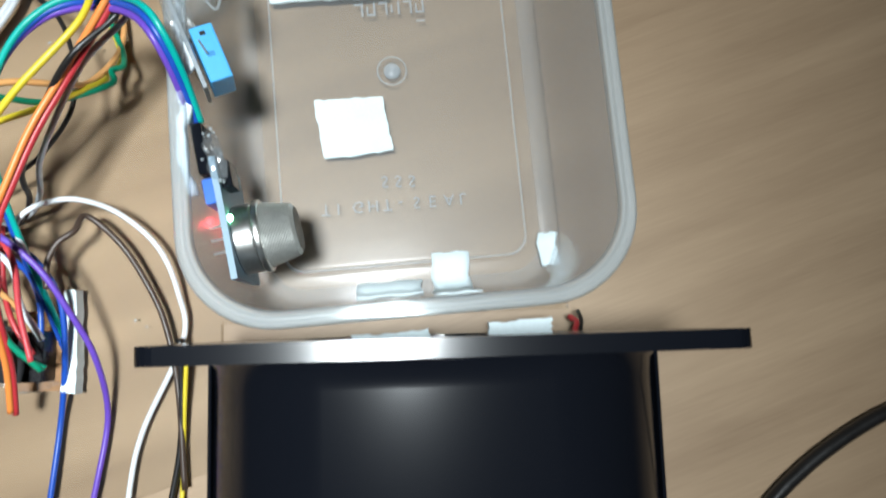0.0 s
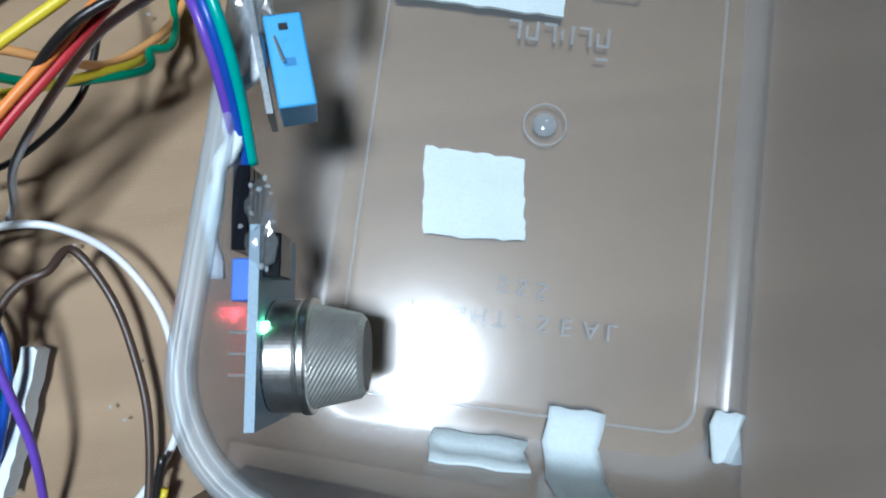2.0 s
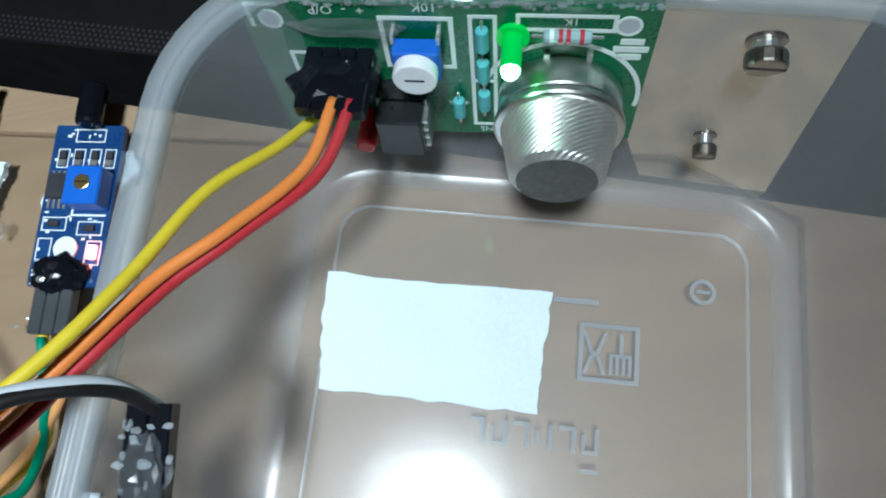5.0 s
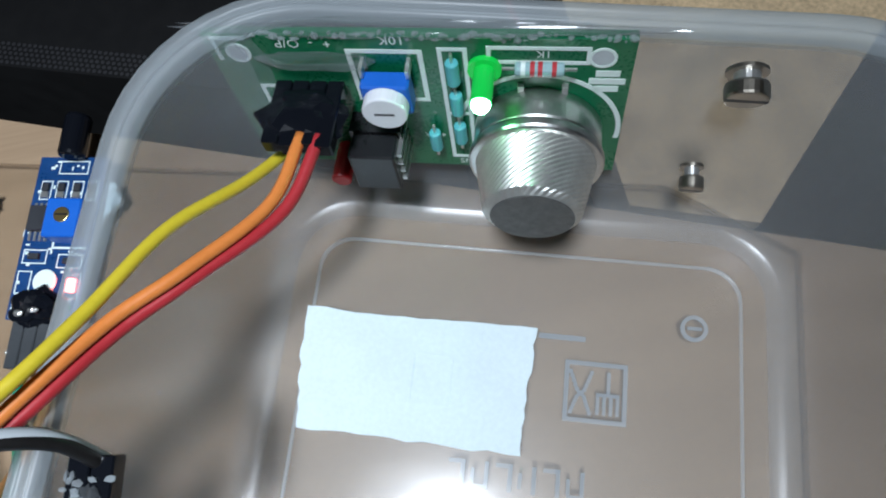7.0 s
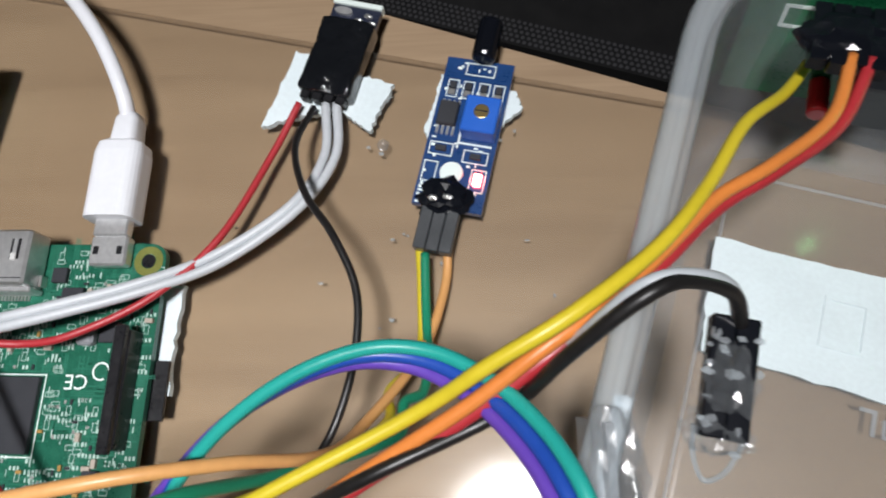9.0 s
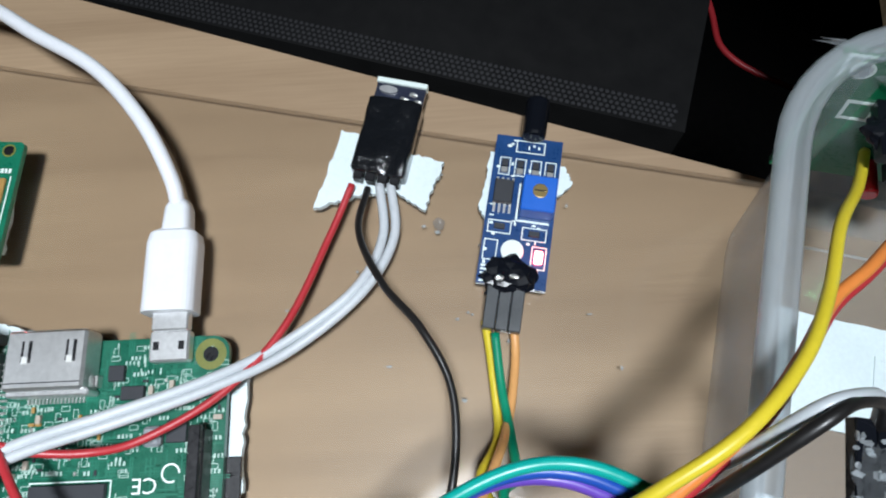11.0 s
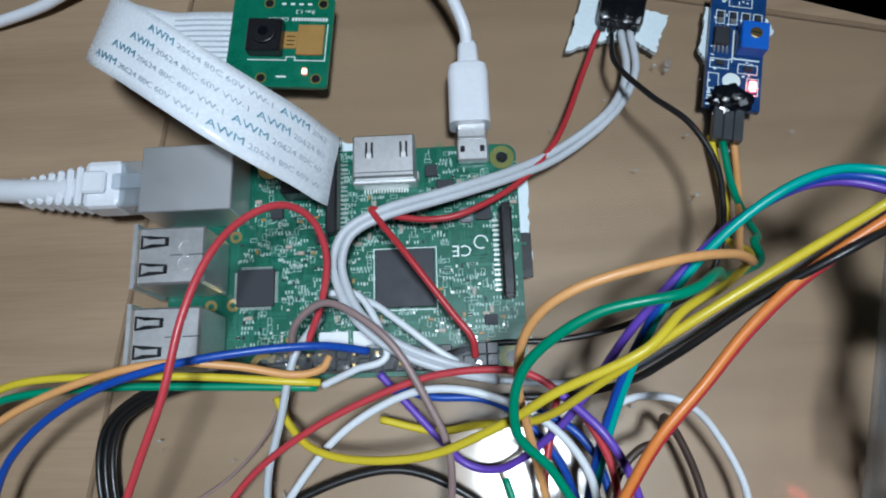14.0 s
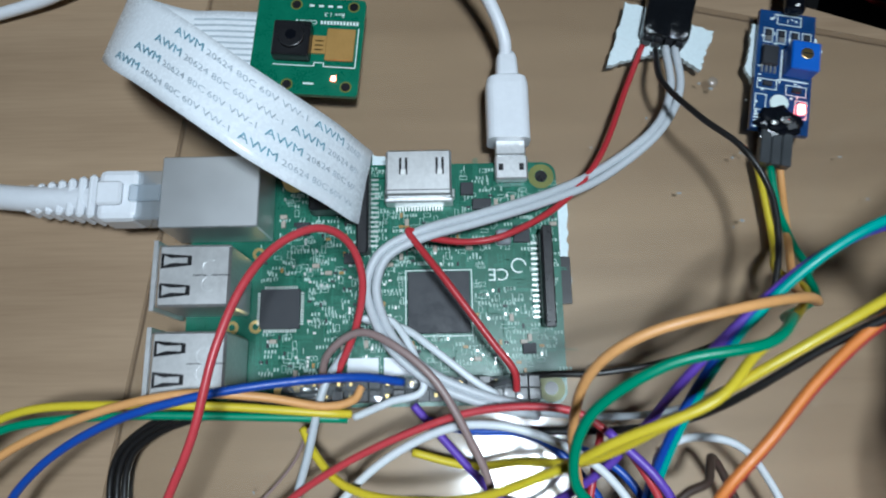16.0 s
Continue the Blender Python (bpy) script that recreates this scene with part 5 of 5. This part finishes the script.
table()
room()
acrylic_sheet()
storage_box()
foam_patches()
gas_sensor_far()
gas_sensor_side()
dht_sensor()
screws()
duct_fan()
computer_board()
camera_board()
ribbon_cable()
usb_plug()
network_cable()
flame_sensor()
wrapped_sensor()
perf_board()
glue_crumbs()
beyond_the_table()
wire(W_RED, "thin red wire running over the green board", 0.75, (23.4, 30.5, 6.5), (18.6, 19.2, 6), (10.7, 1.2, 8), (0.5, -11.2, 11), (-12, -19, 14), (-20.9, -21, 15), (-29.5, -20.7, 18), (-33.9, -19.5, 20), (-32.7, -22, 20.5), (-26.4, -30.6, 22), (-17, -43.5, 21), (-12.8, -49.1, 20), (-12.1, -53.2, 18))
wire(W_WHITE2, "white wire curving over the green board", 0.98, (29.1, 30.2, 6.5), (29.5, 18.7, 6), (23.9, 7.9, 7), (10.5, -2.2, 8), (-2.5, -9.1, 12), (-17.8, -14.9, 16.5), (-30.9, -19.1, 19), (-39.4, -23.7, 20), (-42.5, -29.5, 20), (-42.2, -35.4, 20), (-37.8, -44.3, 21), (-29.5, -51.4, 21), (-18.7, -55.8, 20), (-7.8, -58.2, 17))
wire(W_WHITE2, "white wire curving over the green board", 0.98, (31.4, 30.1, 6.5), (31.8, 18.6, 6), (25.2, 7, 7), (11.5, -3.9, 8), (-1.8, -10.7, 12), (-17, -16.5, 16.5), (-30.2, -20.7, 19), (-37.8, -24.6, 20), (-40.5, -29.6, 20), (-40.2, -35.4, 20), (-36.2, -43.6, 21), (-28.4, -50.1, 21), (-17.9, -54.4, 20), (-7.8, -56.8, 17))
wire(W_BLACK, "thin black wire lying on the acrylic sheet", 0.7, (26.6, 29.4, 6.5), (25.5, 18.3, 12), (30.6, 6, 19), (37.5, -3.3, 23), (42.1, -12.7, 23), (42.6, -23.1, 23), (40.5, -33.2, 23), (36.6, -39.9, 22), (28.7, -44.6, 19), (18.1, -47.9, 15), (5.5, -49.7, 13), (-7.4, -50, 14), (-20.1, -52.6, 17))
wire(W_YELLOW, "yellow jumper wire looping beside the circuit board", 0.88, (49.2, 1.1, 4), (50.0, -8.7, 4), (50.2, -20.9, 5.1), (46.4, -27.9, 12.4), (47.5, -34.1, 21.6), (36.3, -42.6, 35.7), (24.2, -48.9, 47.2), (15.5, -56.2, 50.4), (1.6, -62.1, 45.2), (-6.9, -66.8, 38.3), (-21.6, -72.6, 28.5), (-36.7, -73.5, 21.7), (-47.3, -71.1, 17.3), (-53.6, -65.8, 13.2), (-57.2, -60.2, 10.6))
wire(W_GREEN, "green jumper wire bending towards the sensor", 0.88, (50.8, -2, 7), (51.4, -12.5, 7), (52.4, -21.5, 9.5), (52.5, -28, 14.5), (50, -30.2, 18.2), (49.3, -35.6, 21.3), (36.5, -41, 34), (29.4, -43.3, 50.7), (20.9, -48.1, 59.1), (6.4, -50.9, 58.3), (-4.3, -58.2, 51.8), (-5.8, -68.4, 43.7), (0.7, -75.8, 37.9), (6.4, -86.5, 31.9), (4.4, -96, 27.6), (7.6, -106.7, 21.6))
wire(W_ORANGE, "pale orange jumper wire bending towards the sensor", 0.88, (54.8, 1.4, 4), (54.4, -7.8, 4), (51.4, -20.7, 9.5), (44.9, -33.5, 22.5), (42.2, -38.4, 34.9), (33.9, -39.5, 47.3), (20.9, -41.9, 54.7), (4.5, -46, 54.2), (-3.3, -51.8, 48.3), (-4.6, -60.8, 37.5), (-1.9, -70.6, 25.3), (2, -86.1, 13.2), (2.8, -95.8, 4))
wire(W_TEAL, "teal green jumper wire arching high over the others", 0.88, (74.3, -63.5, 42.2), (75.6, -57, 49.1), (76.3, -51.2, 55.2), (76.1, -46, 59.3), (74.7, -40.8, 59.9), (71.2, -35.1, 56.9), (65.5, -29.8, 53), (58.4, -26.4, 51.1), (50.5, -26.3, 51.1), (41.5, -29.8, 50.5), (32.3, -36.2, 47.6), (24.3, -44.8, 42.2), (18.3, -55.6, 34.3), (14, -68.7, 24.6), (10.8, -84.4, 14.2), (8.1, -101.8, 4))
wire(W_BLUE, "blue jumper wire arching high over the others", 0.88, (73, -64.4, 41.3), (74.3, -57.9, 48.2), (75, -52.1, 54.3), (74.8, -46.9, 58.4), (73.4, -41.7, 59), (69.9, -36, 56), (64.2, -30.7, 52.1), (57.2, -27.3, 50.2), (49.2, -27.2, 50.2), (40.2, -30.7, 49.6), (31, -37.1, 46.7), (23, -45.7, 41.3), (17, -56.5, 33.4), (12.7, -69.6, 23.7), (9.5, -85.3, 13.3), (6.8, -102.7, 4))
wire(W_PURPLE, "purple jumper wire arching high over the others", 0.88, (71.7, -65.1, 40.4), (73, -58.6, 47.3), (73.7, -52.8, 53.4), (73.5, -47.6, 57.5), (72.1, -42.4, 58.1), (68.6, -36.7, 55.1), (62.9, -31.4, 51.2), (55.8, -28, 49.3), (47.9, -27.9, 49.3), (38.9, -31.4, 48.7), (29.7, -37.8, 45.8), (17.6, -50.2, 37.9), (9.5, -62.2, 25.5), (2.7, -70.1, 17.5), (-6.7, -76.5, 9.6), (-14.7, -75.8, 7.6), (-20.8, -70, 9.6), (-28, -62, 11.6), (-33.5, -55.7, 13.6))
wire(W_YELLOW, "yellow jumper wire from the gas sensor over the rim", 0.88, (112.2, 20.6, 31.6), (105.5, 12, 38.4), (97.2, 3.7, 46.1), (90.3, -7, 52.2), (83.5, -15.6, 56.7), (74.2, -23.5, 59.8), (65.4, -28.8, 58), (56.2, -34.1, 52.9), (36.7, -44.6, 51.5), (21.7, -53.1, 47.2), (10.9, -60.1, 38.9), (0.2, -66.5, 25.8), (-12, -67.3, 14.6), (-21.6, -68.4, 9.5), (-34, -65.5, 8.4))
wire(W_ORANGE2, "orange jumper wire from the gas sensor over the rim", 0.88, (113.9, 16, 40.9), (109.3, 6, 42.8), (99.8, -2.3, 47.1), (92, -7.6, 49.7), (84.8, -15, 53.5), (78.1, -21.5, 55.7), (71.1, -26.7, 56.5), (62.5, -32.9, 53.2), (46.8, -42.7, 47.7), (35.6, -51.8, 46.3), (26.2, -61.9, 45.3), (18, -70.8, 43.2), (11.2, -82.4, 37.9), (7.1, -88.7, 34.6), (0.6, -102.4, 24.3), (-6, -114.2, 17))
wire(W_RED, "red jumper wire from the gas sensor over the rim", 0.88, (116.4, 15.3, 40.9), (110.6, 5.2, 41.5), (100.2, -3, 45.6), (92.4, -8.4, 48.2), (85.2, -15.8, 52), (78.6, -22.2, 54.2), (71.6, -27.4, 55), (63, -33.6, 51.8), (47.2, -43.4, 46.2), (36.1, -52.6, 44.8), (26.6, -62.6, 43.8), (18.4, -71.6, 41.8), (11.6, -83.2, 36.4), (7.6, -89.4, 33.2), (1, -103.2, 22.8), (-5.6, -115, 15.6))
wire(W_BLACK, "black jumper wire bowed over the box rim", 0.8, (92.7, -24.4, 51.2), (90.3, -21.4, 58.1), (84.4, -21.2, 63.5), (79.8, -23.3, 64.8), (73.5, -27.8, 59.7), (66.3, -33.2, 51), (51.8, -40.4, 51.1), (38.8, -47, 44), (24.5, -56.3, 33.8), (17.9, -60, 20.7), (7, -61.6, 9.5), (-7.1, -61.5, 9.4))
wire(W_GREY, "grey jumper wire bowed over the box rim", 0.8, (92.7, -23.9, 50.8), (89.9, -20.7, 58.4), (84.6, -20.6, 63.2), (80, -21.9, 63.3), (74.2, -26.1, 55.7), (66.9, -30.7, 44.9), (52.6, -38.6, 44.2), (39.5, -45.9, 37.2), (27.3, -53.4, 28.5), (18.9, -57.8, 16.2), (7.7, -58.7, 5), (-6.8, -57.6, 5.8))
wire(W_BLUE, "blue jumper wire in a wide bow from the pin header", 0.88, (-122.1, -100.2, 5), (-117.1, -78.3, 14), (-106.2, -66.7, 22), (-90.5, -58.4, 28), (-74.2, -53.9, 30), (-57.9, -51.3, 28), (-44.1, -50.3, 24), (-35.4, -51.1, 18))
wire(W_YELLOW, "yellow jumper wire in a wide bow from the pin header", 0.88, (-113.1, -91.1, 5), (-125.6, -85.2, 7), (-131, -78.2, 9), (-131.6, -69.9, 13), (-126.3, -63.3, 17), (-118, -58.2, 20), (-107.4, -55.3, 22), (-90.9, -54.9, 22), (-71, -55.5, 20), (-52, -57, 18), (-46.2, -57.3, 16))
wire(W_GREEN, "green jumper wire in a wide bow from the pin header", 0.88, (-110, -92.5, 5), (-122.7, -85.3, 7), (-129.6, -78.2, 10), (-130.1, -70.6, 14), (-126.5, -66.7, 17), (-119.7, -61.1, 19), (-109.7, -58.1, 20), (-92.1, -57, 19), (-71.9, -57.4, 17), (-47, -58.3, 15))
wire(W_ORANGE, "pale orange jumper wire in a wide bow from the pin header", 0.88, (-138, -84.7, 10), (-126.2, -74, 17), (-112.7, -63.9, 23), (-95.1, -56.9, 27), (-77.7, -53.2, 28), (-62.9, -53.8, 24), (-51.6, -55.7, 20), (-45.8, -54.7, 18), (-43.9, -51.9, 17))
wire(W_RED2, "light red jumper wire standing up in a high loop", 0.78, (-87.3, -97.7, 26), (-74.8, -72.8, 38), (-68.8, -60.4, 43), (-65.3, -46.5, 45), (-61.4, -35.2, 44), (-56.4, -27.4, 41), (-49.9, -23.3, 37), (-44.9, -25, 32), (-42.8, -31.4, 27), (-44.6, -40, 22), (-48.9, -48.9, 17))
wire(W_RED2, "light red jumper wire crossing the acrylic sheet", 0.78, (-77.2, -97, 4), (-63.9, -78.7, 11.5), (-47.9, -67.4, 18.1), (-29.3, -59.4, 21.8), (-16.2, -56.6, 23.8), (-3, -57.2, 25.2), (4.7, -62, 26), (9.9, -68.5, 27.4), (13.1, -78.2, 29.5), (11.6, -91.5, 31), (10.8, -104.9, 31.2))
wire(W_WHITE, "white jumper wire crossing the acrylic sheet", 0.88, (-63.7, -96.1, 4), (-52.1, -79.1, 9.9), (-41.1, -67.9, 15.8), (-27.9, -60.9, 19), (-17.1, -59.9, 20.6), (-6.1, -62.9, 20.8), (3.4, -68.7, 21.8), (9.4, -77.8, 23.8), (10, -88.8, 26.5), (10.5, -98.9, 22.1))
wire(W_GREY, "grey jumper wire hanging down from the header", 0.88, (-46.4, -43.1, 16), (-51.5, -51.8, 18), (-55, -65.2, 15), (-58.5, -77.3, 11), (-58.8, -88.2, 7), (-55.4, -99.1, 5))
wire(W_MAUVE, "brownish mauve jumper wire in a standing loop", 0.8, (-52.4, -51.9, 17), (-49.9, -45.8, 24), (-43.4, -42, 28), (-36.5, -44.6, 30), (-28.6, -51.4, 30), (-22.5, -61.7, 28), (-18.3, -71.8, 25), (-18.5, -83.2, 19), (-22.7, -95.1, 12))
wire(W_WHITE, "white jumper wire rising from the header row", 0.8, (-45.5, -58, 16), (-38, -55.1, 19), (-31, -52, 20), (-36.9, -39.2, 17), (-44.3, -37.6, 16))
wire(W_WHITE, "white jumper wire beside the processor chip", 0.8, (-45, -37.2, 12), (-35.6, -39.8, 16), (-29.7, -44, 18), (-21.4, -50.6, 18), (-16, -54.1, 17))
wire(W_BLACK, "black cable bowed on the acrylic sheet", 1, (-69.8, -93.5, 5), (-54.1, -83, 6), (-39.9, -77.6, 6), (-28.3, -76.8, 6), (-17, -81.2, 6), (-5.9, -89.7, 5), (0.5, -100.3, 5))
wire(W_BLACK, "black jumper wire looping off the pin header", 0.75, (-94, -95.7, 4.2), (-99.6, -77.7, 4.2), (-98.8, -66.4, 6), (-92.1, -59.9, 9), (-82, -56.5, 13), (-65.3, -54.2, 16), (-52.6, -53.2, 16))
wire(W_BLACK, "black jumper wire looping off the pin header", 0.75, (-92.4, -95.7, 4.2), (-98, -77.8, 4.2), (-97.2, -66.4, 6), (-90.5, -60.4, 9), (-80.3, -57.1, 13), (-65.3, -55.1, 16), (-52.6, -53.9, 16))
wire(W_BLACK, "black jumper wire looping off the pin header", 0.75, (-90.8, -95.7, 4.2), (-96.3, -77.8, 4.2), (-95.6, -66.5, 6), (-88.8, -60.9, 9), (-78.7, -57.8, 13), (-65.2, -56, 16), (-52.5, -54.7, 16))
wire(W_BLUE, "blue jumper wire low beside the header", 0.88, (-30.2, -59, 15), (-21.9, -61.1, 12), (-10.6, -61.9, 10), (-2.1, -66.3, 7), (5.6, -76.3, 9), (8.2, -87.0, 13), (5.4, -97.5, 13))
wire(W_WHITE, "white wire in a loop beside the box", 0.8, (14.4, -76.2, 23.9), (13.2, -68.6, 23.7), (15.2, -64.6, 23.5), (21.7, -62.7, 22.4), (30.2, -64.2, 20.3), (37.8, -70.3, 14.3), (44, -82.7, 10.4), (44.3, -96.9, 7.1), (40.6, -110.8, 5), (21.4, -131.2, 4), (12.7, -145.3, 4), (5.1, -163.7, 4))
wire(W_BROWNBLACK, "dark brown wire in a loop beside the box", 0.9, (13.2, -84.7, 17.2), (16.2, -77.8, 18.2), (20.4, -73.5, 18.1), (25.3, -71.5, 17), (28.2, -67.2, 12.8), (33.7, -77.6, 9.6), (36.6, -90.7, 7.7), (37.6, -104.4, 6.5), (34.9, -123.6, 5.3), (27.1, -152.3, 4.1))
wire(W_PURPLE, "purple jumper wire over the small perforated board", 0.88, (3.3, -61, 28.8), (12.2, -70.4, 29.9), (17.6, -81.1, 27), (19.5, -93.9, 22.1), (19.1, -107.8, 14.7), (12.9, -123.6, 4.3), (4, -141, 4), (-3.9, -154.2, 4))
wire(W_BLUE, "blue jumper wire over the small perforated board", 0.88, (-1.6, -63.8, 15.5), (7.7, -69, 17.1), (12.9, -76.9, 16.6), (14.5, -88.5, 14.3), (9.2, -103.3, 10.1), (0.1, -118.9, 4), (-7.6, -135.7, 4), (-13.9, -148.5, 4))
wire(W_RED, "red jumper wire plugged into the small board", 0.8, (5.2, -61.9, 14), (1.4, -78.1, 15), (1.1, -90.1, 16), (2.9, -100.7, 14))
wire(W_GREEN, "green jumper wire plugged into the small board", 0.8, (-6.9, -78.4, 14), (-3.2, -90.2, 15), (-0.1, -99.5, 15), (4.8, -105.5, 14))
wire(W_BLACK, "thick black cable lying on the table", 2.3, (186.1, -220.7, 3), (197.9, -215.5, 3), (213.6, -210.8, 3), (234.1, -207.7, 3), (260, -208.4, 3), (297.1, -215, 3))
wire(W_BLACK, "black fan lead running down beside the duct", 0.9, (41.4, -110.5, 10), (35.5, -126.1, 6), (29.1, -141.4, 4), (20.9, -155.8, 3))
wire(W_YELLOW, "yellow fan lead running down beside the duct", 0.7, (40.5, -117.3, 8), (33.7, -132.6, 5), (27.6, -148, 3), (22.9, -160.1, 3))
wire(W_RED, "red fan lead between box and fan", 0.9, (151.6, -145.2, 10), (151.9, -147.3, 14), (148.2, -150.4, 18))
wire(W_BLACK, "black fan lead between box and fan", 0.6, (154, -144.2, 12), (152.9, -147.5, 16), (149.2, -151.3, 20))
wire(W_MAUVE, "thin stray bare wire lying on the sheet", 0.3, (-55.5, -60, 12), (-60, -68, 8), (-69, -77, 4.4), (-80, -84, 3.6), (-92, -92, 3.4))
